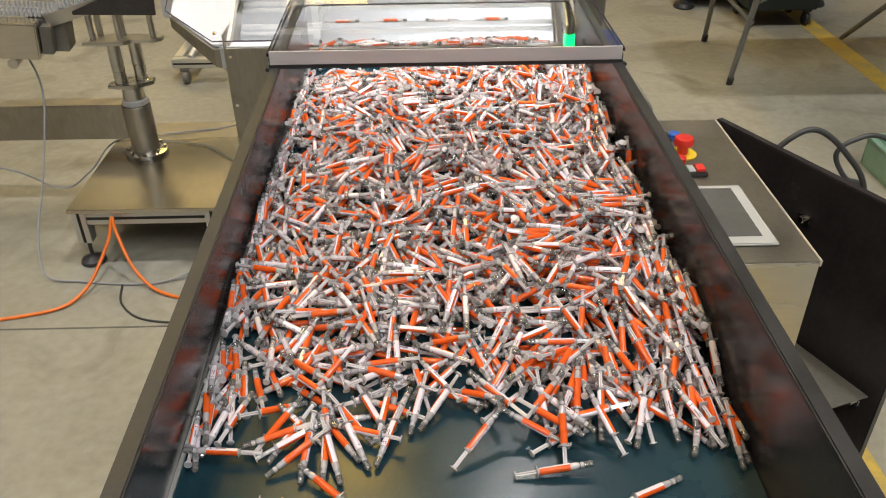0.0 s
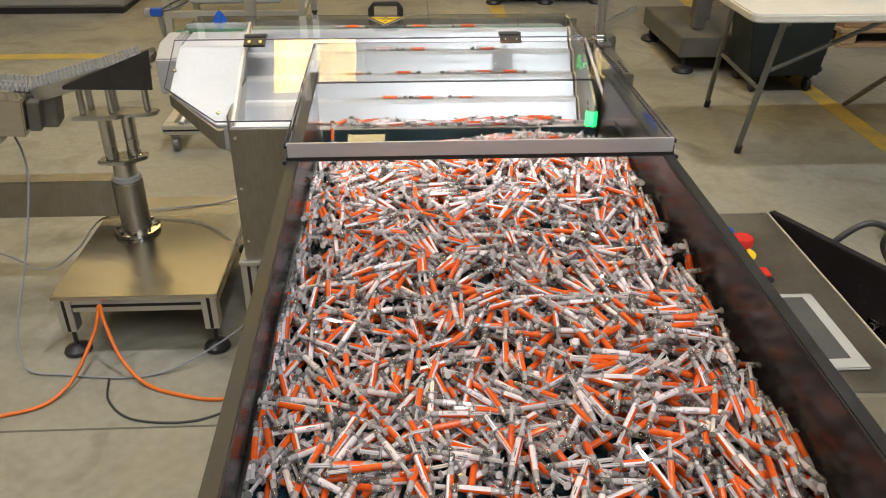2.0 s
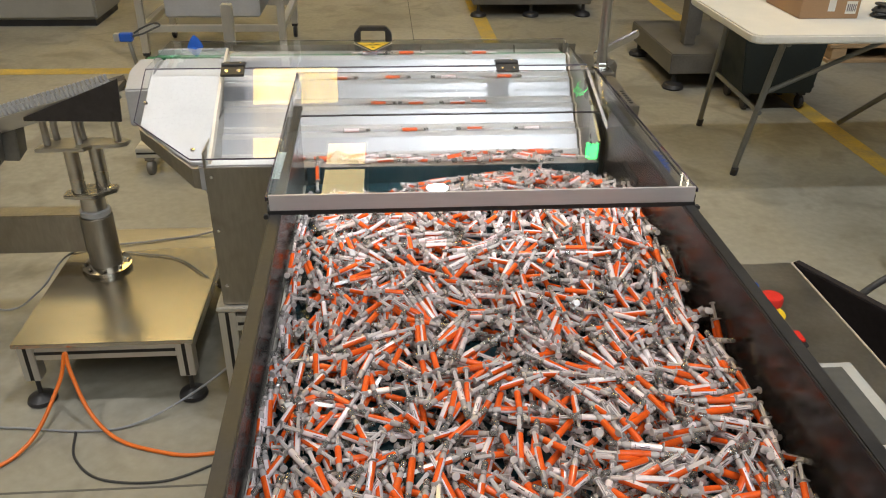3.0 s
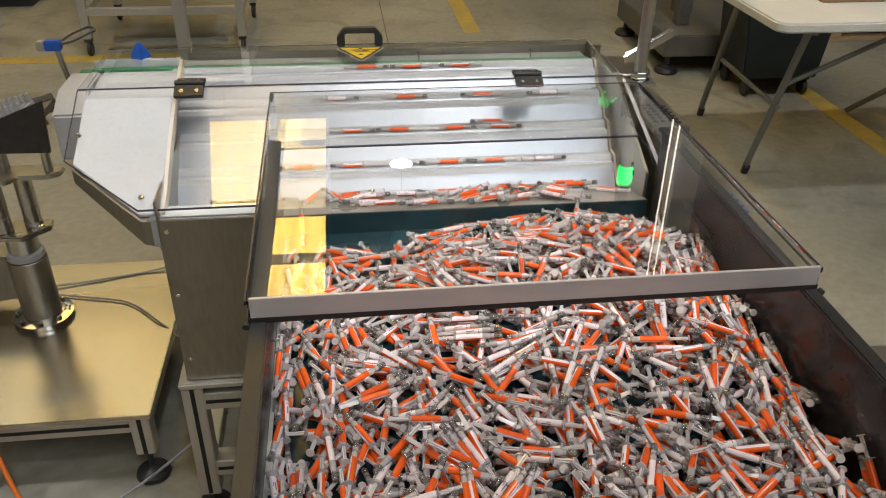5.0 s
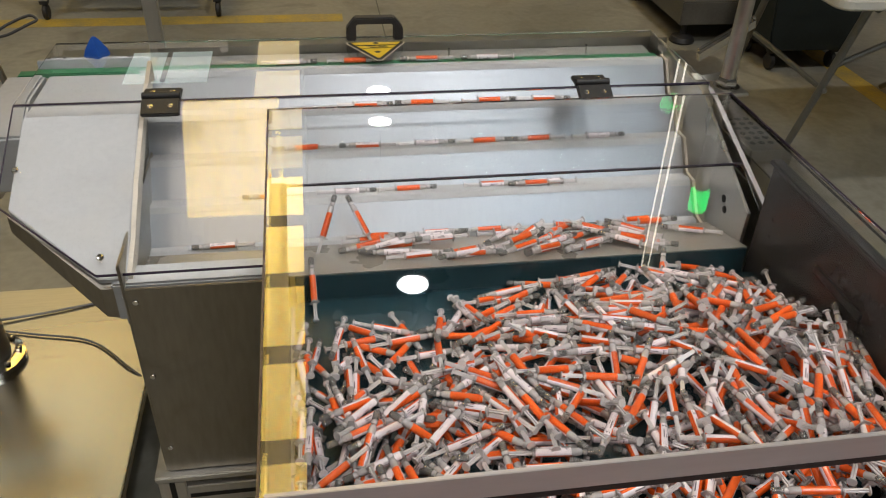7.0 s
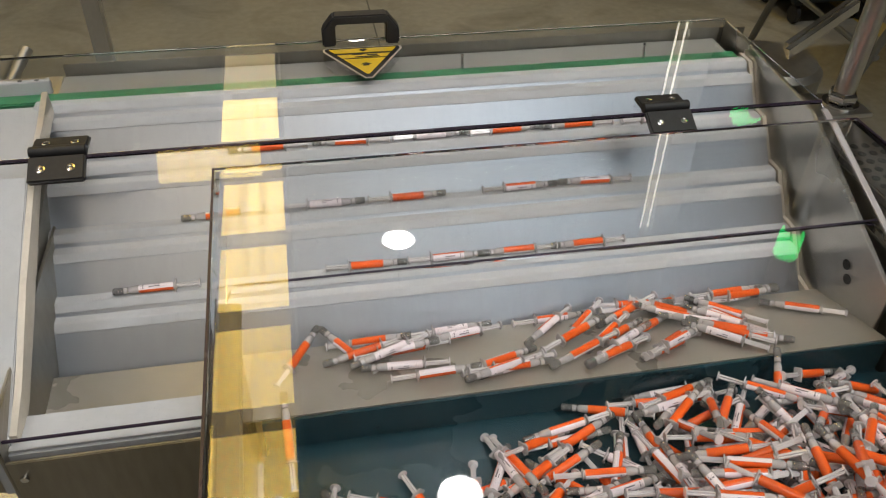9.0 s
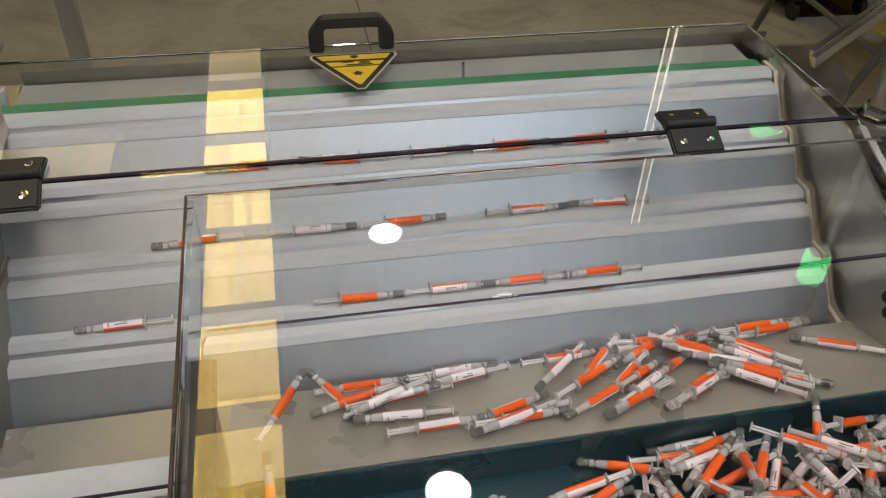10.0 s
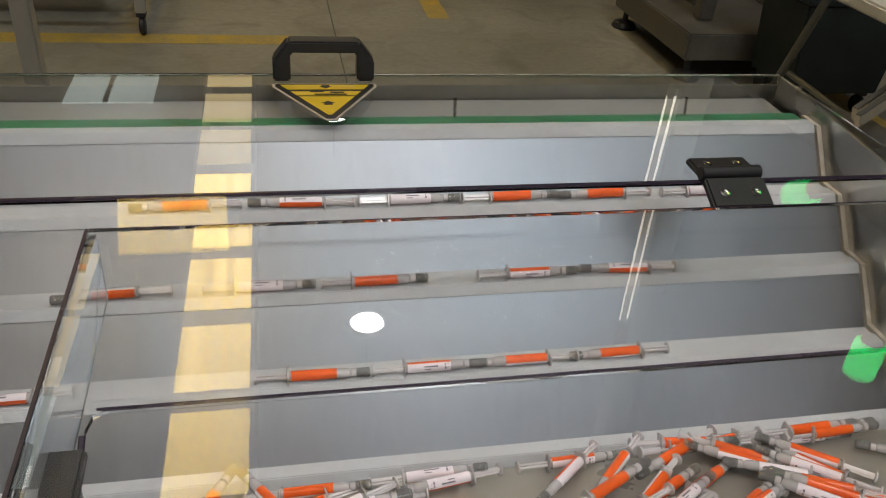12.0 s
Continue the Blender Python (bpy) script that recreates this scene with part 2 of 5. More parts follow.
def tube(points, r, n=10, steps=10):
    """A bent tube through points, smoothed."""
    pts = [Vector(p) for p in points]
    ext = [2 * pts[0] - pts[1]] + pts + [2 * pts[-1] - pts[-2]]
    line = []
    for i in range(1, len(ext) - 2):
        a, b, c, d = ext[i - 1:i + 3]
        for s in range(steps):
            t = s / steps
            line.append(0.5 * ((2 * b) + (c - a) * t + (2 * a - 5 * b + 4 * c - d) * t * t + (3 * b - a - 3 * c + d) * t ** 3))
    line.append(pts[-1])
    v, f = [], []
    up = Vector((0.3, 0.2, 0.93)).normalized()
    for i, p in enumerate(line):
        way = (line[min(i + 1, len(line) - 1)] - line[max(i - 1, 0)]).normalized()
        side = way.cross(up)
        if side.length < 1e-3:
            side = way.cross(Vector((1, 0, 0)))
        side.normalize()
        up = side.cross(way).normalized()
        v += [p + r * (math.cos(2 * math.pi * k / n) * side + math.sin(2 * math.pi * k / n) * up) for k in range(n)]
    for j in range(len(line) - 1):
        f += [(j * n + i, j * n + (i + 1) % n, (j + 1) * n + (i + 1) % n, (j + 1) * n + i) for i in range(n)]
    f += [tuple(range(n - 1, -1, -1)), tuple(range((len(line) - 1) * n, len(line) * n))]
    bm = bmesh_from(v, f)
    bmesh.ops.recalc_face_normals(bm, faces=bm.faces)
    return bm


def finish(bm, name, materials, smooth=40):
    me = bpy.data.meshes.new(name)
    bm.to_mesh(me)
    bm.free()
    for m in materials if isinstance(materials, (list, tuple)) else [materials]:
        me.materials.append(m)
    if smooth:
        me.polygons.foreach_set("use_smooth", [True] * len(me.polygons))
        me.set_sharp_from_angle(angle=radians(smooth))
    return me


def part(name, bm, material, parent, label="", smooth=40):
    ob = new(name, finish(bm, name, material, smooth))
    ob.parent = parent
    return tagged(ob, label)


def thing(name, label, category, at=(0, 0, 0), group="", kind="", rz=0.0):
    ob = new(name)
    ob.empty_display_size = 0.05
    ob.matrix_basis = pose(*at, 0, 0, rz)
    return tagged(ob, label, category, group, kind)


def solid(name, bm, material, label, category="", group="", kind="", smooth=40):
    return tagged(new(name, finish(bm, name, material, smooth)), label, category, group, kind)


def moved(bm, m):
    bmesh.ops.transform(bm, matrix=m, verts=bm.verts)
    return bm


# ---- the hall ----
def build_hall():
    X0, X1, Y0, Y1 = -11.0, 13.0, -12.0, 24.0
    floor = solid("floor", bx(X0, X1, Y0, Y1, -0.2, 0.0), CONCRETE, "worn grey-beige polished concrete floor with faint stains", "floor", kind="structure")
    for name, b in (("wall_south", (X0, X1, Y0 - 0.3, Y0, -0.2, 9)), ("wall_north", (X0, X1, Y1, Y1 + 0.3, -0.2, 9)),
                    ("wall_west", (X0 - 0.3, X0, Y0 - 0.3, Y1 + 0.3, -0.2, 9)), ("wall_east", (X1, X1 + 0.3, Y0 - 0.3, Y1 + 0.3, -0.2, 9))):
        solid(name, bx(*b), WALL, "plain painted wall of the factory hall", "wall", kind="structure")
    solid("ceiling", bx(X0 - 0.3, X1 + 0.3, Y0 - 0.3, Y1 + 0.3, 9.0, 9.2), ROOF, "grey sheet-metal hall roof", "ceiling", kind="structure")
    # sawn joints and worn yellow lines lie on the slab
    for b in ((X0, -0.3, 1.566, 1.572), (-0.3, X1, 1.566, 1.572)):
        solid("floor_joint", bx(*b, 0.0, 0.0012), JOINT, "thin dark joint sawn across the concrete", "joint", "floor joints", "structure")
    for x in (0.05,):
        solid("floor_joint", bx(x, x + 0.006, 2.6, Y1, 0.0, 0.0012), JOINT, "thin dark joint sawn across the concrete", "joint", "floor joints", "structure")
    for b in ((2.16, 2.27, 0.4, 9.0), (-6.0, -0.15, 5.08, 5.20), (0.90, 1.02, -3.0, 1.25), (0.55, 0.66, 5.5, 10.0)):
        solid("floor_line", bx(*b, 0.0, 0.0015), FLOOR_YELLOW, "worn yellow line painted on the concrete", "floor line", "floor lines", "structure")


def build_lamps():
    for x, y, power in LAMPS:
        lamp = thing("high_bay_lamp", "round white high-bay lamp hanging under the roof", "ceiling lamp", (x, y, CEILING), "high-bay lamps")
        part("shade", lathe([(0.10, 0.16), (0.27, 0.10), (0.285, 0.0), (0.275, 0.0), (0.262, 0.09), (0.09, 0.15)], 32), ALU, lamp)
        part("cable", rod((0, 0, 0.15), (0, 0, 0.999), 0.01, 8), DARK_TUBE, lamp)
        light = bpy.data.lights.new("high_bay_light", "AREA")
        light.shape, light.size, light.energy, light.color = "DISK", 0.5, power, LAMP_COLOUR
        ob = new("high_bay_light", light)
        ob.matrix_basis = pose(x, y, CEILING + 0.02)


def build_tube_light():
    t = thing("tube_light", "twin bare tube light fixed upright on a hall column", "tube light", (2.28, 6.0, 0))
    part("column", bx(0.05, 0.25, -0.1, 0.1, 0.0, 8.999, 0.01), WALL, t)
    part("batten", bx(0.02, 0.0495, -0.05, 0.05, 2.5, 4.2, 0.005), ALU, t)
    for x in (-0.03, 0.03):
        part("tube", rod((x, -0.055, 2.55), (x, -0.055, 4.15), 0.006, 14), TUBE_GLOW, t, "lit glass tube")


def build_roof_window():
    w = thing("roof_window", "wide band of dusty roof windows with a warm tint", "roof window", (0, 0, 8.4), kind="structure")
    for i in range(5):
        y = 5.2 + 1.8 * i
        part("pane", bx(-6.6, -3.3, y, y + 1.6, 0.0, 0.02), PALE_PANEL if i == 2 else DIM_PANEL, w, smooth=0)
    part("pane", bx(-4.8, -2.9, 18.9, 20.7, 0.0, 0.02), PALE_PANEL, w, smooth=0)
    part("frame", joined(bx(-6.7, -6.6, 5.0, 14.2, -0.02, 0.6), bx(-3.3, -3.2, 5.0, 14.2, -0.02, 0.6), bx(-3.95, -3.85, 18.9, 20.7, -0.06, -0.001)), ALU, w)


def build_rear_sheen_panels():
    # added light source out of view: the steel risers mirror its warm and cool halves
    w = thing("rear_sheen_panels", "unseen warm and cool glowing panels added for the sheen on the risers", "roof window", (0, 0, 8.4), kind="structure")
    part("pane", bx(-3.6, 0.3, -8.6, -4.0, 0.0, 0.02), WARM_SHEEN_PANEL, w, smooth=0)
    part("pane", bx(1.1, 4.8, -8.6, -4.0, 0.0, 0.02), COOL_SHEEN_PANEL, w, smooth=0)
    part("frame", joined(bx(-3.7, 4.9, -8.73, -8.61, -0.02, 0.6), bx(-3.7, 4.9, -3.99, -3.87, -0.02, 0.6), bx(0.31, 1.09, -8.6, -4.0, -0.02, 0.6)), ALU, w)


def build_skylight():
    y = 8.03 - 3 * 1.805
    sky = thing("skylight", "row of yellowed translucent skylight panels in the roof", "skylight", (0, 0, 8.0), kind="structure")
    while y < 20:
        part("pane", bx(-1.70, -0.72, y, y + 1.39, 0.0, 0.02), SKY_PANEL if y < 15 else DIM_PANEL, sky, smooth=0)
        y += 1.805
    part("frame", joined(bx(-1.76, -1.70, 2.5, 20.4, -0.02, 1.0), bx(-0.72, -0.66, 2.5, 20.4, -0.02, 1.0)), ALU, sky)


# ---- belt hopper ----
BELT_Z, WALL_TOP, HALF = 0.705, 0.885, 0.352


def build_conveyor():
    c = thing("belt_conveyor", "black-sided feed conveyor with a dark teal belt", "conveyor")
    part("belt", joined(bx(-0.3565, 0.3645, -0.60, 1.812, BELT_Z - 0.004, BELT_Z, 0.0015), rod((-0.349, 1.810, BELT_Z - 0.0299), (0.349, 1.810, BELT_Z - 0.0299), 0.0297, 24)), BELT, c, "dark teal smooth conveyor belt")
    part("bed", bx(-0.345, 0.345, -0.60, 1.82, BELT_Z - 0.09, BELT_Z - 0.0045), STEEL_DULL, c)
    for s in (-1, 1):
        x0, x1 = (-0.366, -0.3575) if s < 0 else (0.3655, 0.374)
        panel = bx(x0, x1, -0.62, 1.842, BELT_Z - 0.12, WALL_TOP - 0.004)
        rim = bx(x0 - 0.005, x1 + 0.008, -0.62, 1.842, WALL_TOP - 0.003, WALL_TOP + 0.005, 0.002) if s < 0 else bx(x0 - 0.010, x1 + 0.003, -0.62, 1.842, WALL_TOP - 0.003, WALL_TOP + 0.005, 0.002)
        if s < 0:
            # this wall leans inwards towards the loading end
            for bm in (panel, rim):
                for v in bm.verts:
                    v.co.x += 0.020 * (1.31 - v.co.y) * max(0.0, (v.co.z - BELT_Z) / (WALL_TOP - BELT_Z)) * (v.co.y < 1.3)
            part("edge_strip", bx(-0.3570, -0.3515, -0.60, 1.80, BELT_Z + 0.0005, BELT_Z + 0.005, 0.001), ALU, c, "pale sealing strip")
        part("side_panel", panel, BLACK, c, "glossy black side panel")
        part("rim", rim, BLACK_MATT, c, "matt black folded rim")
    part("end_panel", bx(-0.36, 0.36, -0.635, -0.62, BELT_Z - 0.12, WALL_TOP, 0.002), BLACK, c)
    for x in (-0.32, 0.32):
        for y in (-0.45, 1.15):
            part("leg", bx(x - 0.02, x + 0.02, y - 0.02, y + 0.02, 0.02, BELT_Z - 0.09, 0.002), ALU, c)
            part("foot", lathe([(0.035, 0), (0.038, 0.008), (0.03, 0.018), (0.012, 0.025)], 20, Matrix.Translation((x, y, 0))), BLACK_MATT, c)
    # motor drum and blue plug on the far flank
    part("motor", joined(rod((0.402, 1.235, 0.80), (0.402, 1.345, 0.80), 0.034, 24), rod((0.402, 1.222, 0.80), (0.402, 1.2345, 0.80), 0.030, 24), bx(0.375, 0.40, 1.25, 1.33, 0.72, 0.77, 0.004)), ALU, c, "small round gear motor")
    return c


def build_shield():
    s = thing("clear_cover", "clear acrylic cover over the end of the belt", "cover")
    z0, z1 = 0.914, 0.908

    def slab(x0, x1, y0, y1, za, zb, t):
        bm = bx(x0, x1, y0, y1, 0, t)
        for v in bm.verts:
            v.co.z += za + (zb - za) * (v.co.y - y0) / (y1 - y0)
        return bm
    top = part("top_pane", slab(-0.376, 0.376, 1.302, 2.032, z0, z1, 0.005), ACRYLIC, s, smooth=0)
    top.visible_shadow = False
    for sgn in (-1, 1):
        x = sorted((sgn * 0.371, sgn * 0.376))
        p = part("side_pane", bx(x[0], x[1], 1.302, 2.030, 0.850, 0.9075), ACRYLIC, s, smooth=0)
        p.visible_shadow = False
        part("cut_edge", slab(min(sgn * 0.3762, sgn * 0.3785), max(sgn * 0.3762, sgn * 0.3785), 1.302, 2.032, z0 - 0.001, z1 - 0.001, 0.007), EDGE, s, "dark polished edge of the sheet")
    part("cut_edge", bx(-0.376, 0.376, 2.0322, 2.0338, z1, z1 + 0.005), EDGE, s, "dark polished edge of the sheet")
    bar = bx(-0.372, 0.372, 1.297, 1.3015, 0.897, 0.9255, 0.0006)
    part("front_bar", bar, BAR_STEEL, s, "brushed stainless angle bar")
    part("bar_lip", bx(-0.376, 0.376, 1.298, 1.3015, 0.888, 0.8965, 0.001), BLACK_MATT, s, "black rubber lip")
    for x in (-0.378, 0.378):
        part("stud", rod((x, 1.2965, 0.889), (x, 1.2895, 0.889), 0.0045, 12), BLACK_MATT, s)
    # the cover narrows a little towards the loading end
    for ob in s.children:
        for v in ob.data.vertices:
            if v.co.x < -0.3:
                v.co.x += 0.0165 * (2.03 - v.co.y)


# ---- step feeder ----
STEP_Y, STEP_Z, PITCH_Y, PITCH_Z, LEDGE = 2.227, 0.895, 0.067, 0.048, 0.0145
RISE = Vector((0, PITCH_Y - 2 * LEDGE, PITCH_Z)) * 0.81
STEP_X0, STEP_X1 = -0.598, 0.338


def step_edge(k):
    return STEP_Y - PITCH_Y * k, STEP_Z - PITCH_Z * k


def plate_parts(owner, y, z, deep):
    """A slanted steel riser with a white ledge strip on its top; y, z: the ledge's front edge."""
    d = RISE.normalized()
    dy, dz = d.y * deep, d.z * deep
    t = LEDGE - 0.001
    cap = 0.011
    cy, cz = d.y * cap, d.z * cap
    part("riser", prism([(y - cy + 0.0006, z - cz), (y + t - cy, z - cz), (y + t - dy, z - dz), (y - dy + 0.0006, z - dz)], "x", STEP_X0, STEP_X1), RISER, owner, "polished slanted steel riser", 0)
    part("ledge", prism([(y, z), (y + t, z), (y + t - cy, z - cz + 0.0003), (y - cy, z - cz + 0.0003)], "x", STEP_X0 - 0.001, STEP_X1 + 0.001, 0.0008), WHITE, owner, "white plastic ledge strip")


MOVING = []


def build_feeder():
    f = thing("step_feeder", "white and stainless step feeder on an aluminium frame", "feeder machine")
    # housing under the steps
    part("front_panel", joined(bx(-0.578, -0.364, 1.798, 1.802, 0.388, 0.762, 0.001), bx(-0.3635, 0.385, 1.798, 1.802, 0.388, 0.570, 0.001)), STEEL_DULL, f, "screwed stainless front panel")
    part("housing_side", bx(-0.582, -0.578, 1.800, 2.33, 0.388, 0.80, 0.001), STEEL_DULL, f)
    part("housing_side", bx(0.385, 0.389, 1.800, 2.33, 0.388, 0.80, 0.001), STEEL_DULL, f)
    part("back_panel", bx(-0.582, 0.389, 2.33, 2.334, 0.388, 0.90, 0.001), STEEL_DULL, f)
    part("base_plate", bx(-0.600, 0.400, 1.785, 2.345, 0.372, 0.386, 0.003), ALU, f)
    for x, z in ((-0.566, 0.74), (-0.567, 0.60), (-0.566, 0.445), (-0.40, 0.445)):
        part("screw", rod((x, 1.798, z), (x, 1.7945, z), 0.0042, 10), CHROME, f)
    # aluminium frame below
    for x in (-0.575, 0.355):
        for y in (1.81, 2.30):
            part("frame_post", bx(x - 0.022, x + 0.022, y - 0.022, y + 0.022, 0.06, 0.372, 0.002), ALU, f)
            part("post_slot", bx(x - 0.0045, x + 0.0045, y - 0.0228, y - 0.0205, 0.065, 0.37), SLOT, f)
            part("levelling_foot", lathe([(0.036, 0), (0.040, 0.006), (0.036, 0.016), (0.012, 0.026), (0.006, 0.03), (0.006, 0.06)], 24, Matrix.Translation((x, y, 0))), BLACK_MATT, f, "black rubber levelling foot")
    for z in (0.335, 0.14):
        for y in (1.81, 2.30):
            part("frame_rail", bx(-0.553, 0.333, y - 0.022, y + 0.022, z - 0.022, z + 0.022, 0.002), ALU, f)
            part("rail_slot", bx(-0.55, 0.33, y - 0.0228, y - 0.0205, z - 0.0045, z + 0.0045), SLOT, f)
        for x in (-0.575, 0.355):
            part("frame_rail", bx(x - 0.022, x + 0.022, 1.832, 2.278, z - 0.022, z + 0.022, 0.002), ALU, f)
    # white apron, tray and side plates
    part("apron", bx(-0.598, -0.3765, 1.810, 1.856, 0.700, 0.762, 0.003), WHITE, f, "white plastic apron block")
    part("apron_face", bx(-0.585, -0.3765, 1.8035, 1.8095, 0.696, 0.744, 0.0015), WHITE, f)
    part("tray", joined(prism([(1.8255, 0.7440), (1.955, 0.7060), (1.955, 0.7035), (1.8255, 0.7415)], "x", -0.362, STEP_X1 + 0.012), prism([(1.8565, 0.7010), (1.955, 0.7060), (1.955, 0.7035), (1.8565, 0.6985)], "x", -0.600, -0.3622)), TRAY, f, "smooth beige collecting tray", 0)
    part("tray_lip", bx(-0.349, 0.349, 1.8215, 1.8250, 0.685, 0.7430, 0.0008), BELT, f, "dark teal lip at the end of the belt")
    lid_z = lambda y: 0.908 - 0.49 * (2.08 - y)
    side = [(1.850, 0.69), (1.850, lid_z(1.850) - 0.006), (2.08, 0.897), (2.325, 0.913), (2.325, 0.62), (1.95, 0.62)]
    wall = part("side_plate", prism(side, "x", 0.350, 0.356, 0.0008), STEEL, f, "stainless side plate with two holes")
    for y, z in ((1.925, 0.772), (1.915, 0.757)):
        part("hole", rod((0.3502, y, z), (0.3492, y, z), 0.0065, 18), SLOT, f, "dark round hole")
    low = [(y, min(z, lid_z(min(y, 2.08)) - 0.022)) for y, z in side]
    part("side_plate", prism(low, "x", -0.6045, -0.6005, 0.0008), WHITE, f)
    # stepped cream trim along both ends of the steps
    for x0, x1 in ((0.3440, 0.3495),):
        poly = []
        for k in range(4, -1, -1):
            y, z = step_edge(k)
            poly += [(y + 0.002, z - 0.003 - (0.004 if k == 4 else 0)), (y + 2 * LEDGE + 0.002, z - 0.003)]
        back = [(y + 0.01, z - 0.06) for y, z in reversed(poly)]
        part("end_trim", prism(poly + back, "x", x0, x1), CREAM, f, "cream stepped trim strip", 0)
    # white guide plate at the outlet end
    lift = -0.012
    plate = [(-0.745, 2.075), (-0.745, 1.926), (-0.614, 1.818), (-0.576, 1.818), (-0.576, 2.075)]
    bm = prism(plate, "z", -0.008, 0.0, 0.0012)
    for v in bm.verts:
        v.co.z += lid_z(v.co.y) + lift
    part("guide_plate", bm, WHITE, f, "white plastic guide plate with cut corner")
    bm = bx(-0.745, -0.576, 2.076, 2.235, -0.008, 0.0, 0.0012)
    for v in bm.verts:
        v.co.z += 0.891 + 0.00 * v.co.y
    part("guide_plate", bm, WHITE, f)
    skirt = [(-0.750, 1.926), (-0.612, 1.812), (-0.584, 1.812), (-0.584, 2.325), (-0.750, 2.325)]
    bm = prism(skirt, "z", 0.0, 1.0)
    for v in bm.verts:
        v.co.z = (lid_z(min(v.co.y, 2.08)) - 0.022) if v.co.z > 0.5 else 0.700 + max(0.0, -v.co.x - 0.60) * 0.55
    part("outlet_skirt", bm, STEEL_DULL, f, "folded stainless skirt under the outlet", 0)
    for x, y in ((-0.609, 1.835), (-0.738, 1.972)):
        m = Matrix.Translation((x, y, lid_z(y) + 0.004)) @ pose(0, 0, 0, 26.1)
        part("screw", lathe([(0.0052, 0), (0.0052, 0.002), (0.004, 0.0038), (0.0018, 0.004), (0.0016, 0.0028)], 14, m), CHROME, f)
    # wavy cream strip between guide plate and steps
    poly = [(1.822, 0.772), (1.87, 0.790), (1.96, 0.840), (2.08, 0.893), (2.20, 0.93), (2.20, 0.90), (2.08, 0.872), (1.87, 0.765), (1.822, 0.750)]
    part("guide_strip", prism(poly, "x", -0.5755, -0.5690), CREAM, f, "cream strip along the guide plate", 0)
    # green take-off belt behind the top step
    part("take_off_belt", bx(-0.800, 0.338, 2.2425, 2.266, 0.884, 0.892, 0.002), GREEN_BELT, f, "green take-off belt")
    part("back_shelf", bx(-0.583, 0.338, 2.2675, 2.327, 0.878, 0.884, 0.001), BACK_GREY, f, "plain grey shelf behind the take-off belt")
    part("fixed_rail", bx(-0.770, -0.585, 2.2665, 2.275, 0.890, 0.908, 0.001), WHITE, f, "white perforated rail")
    for x in (-0.75, -0.725, -0.62, -0.60):
        part("hole", rod((x, 2.271, 0.9083), (x, 2.271, 0.9088), 0.003, 10), SLOT, f)
    for k in range(4):
        y, z = step_edge(k)
        plate_parts(f, y, z, 0.085)
    # two small posts behind the top ledge
    for x in (-0.06, 0.20):
        part("pin", rod((x, 2.262, 0.892), (x, 2.266, 0.912), 0.0022, 8), CHROME, f)
    for k in range(1, 5):
        mover = thing("lifting_plate", "polished lifting plate with a white ledge strip", "lifting plate", (0, 0, 0), "lifting plates")
        y, z = step_edge(k)
        plate_parts(mover, y + LEDGE, z - 0.003, 0.098 if k < 4 else 0.07)
        MOVING.append(mover)
    return lid_z


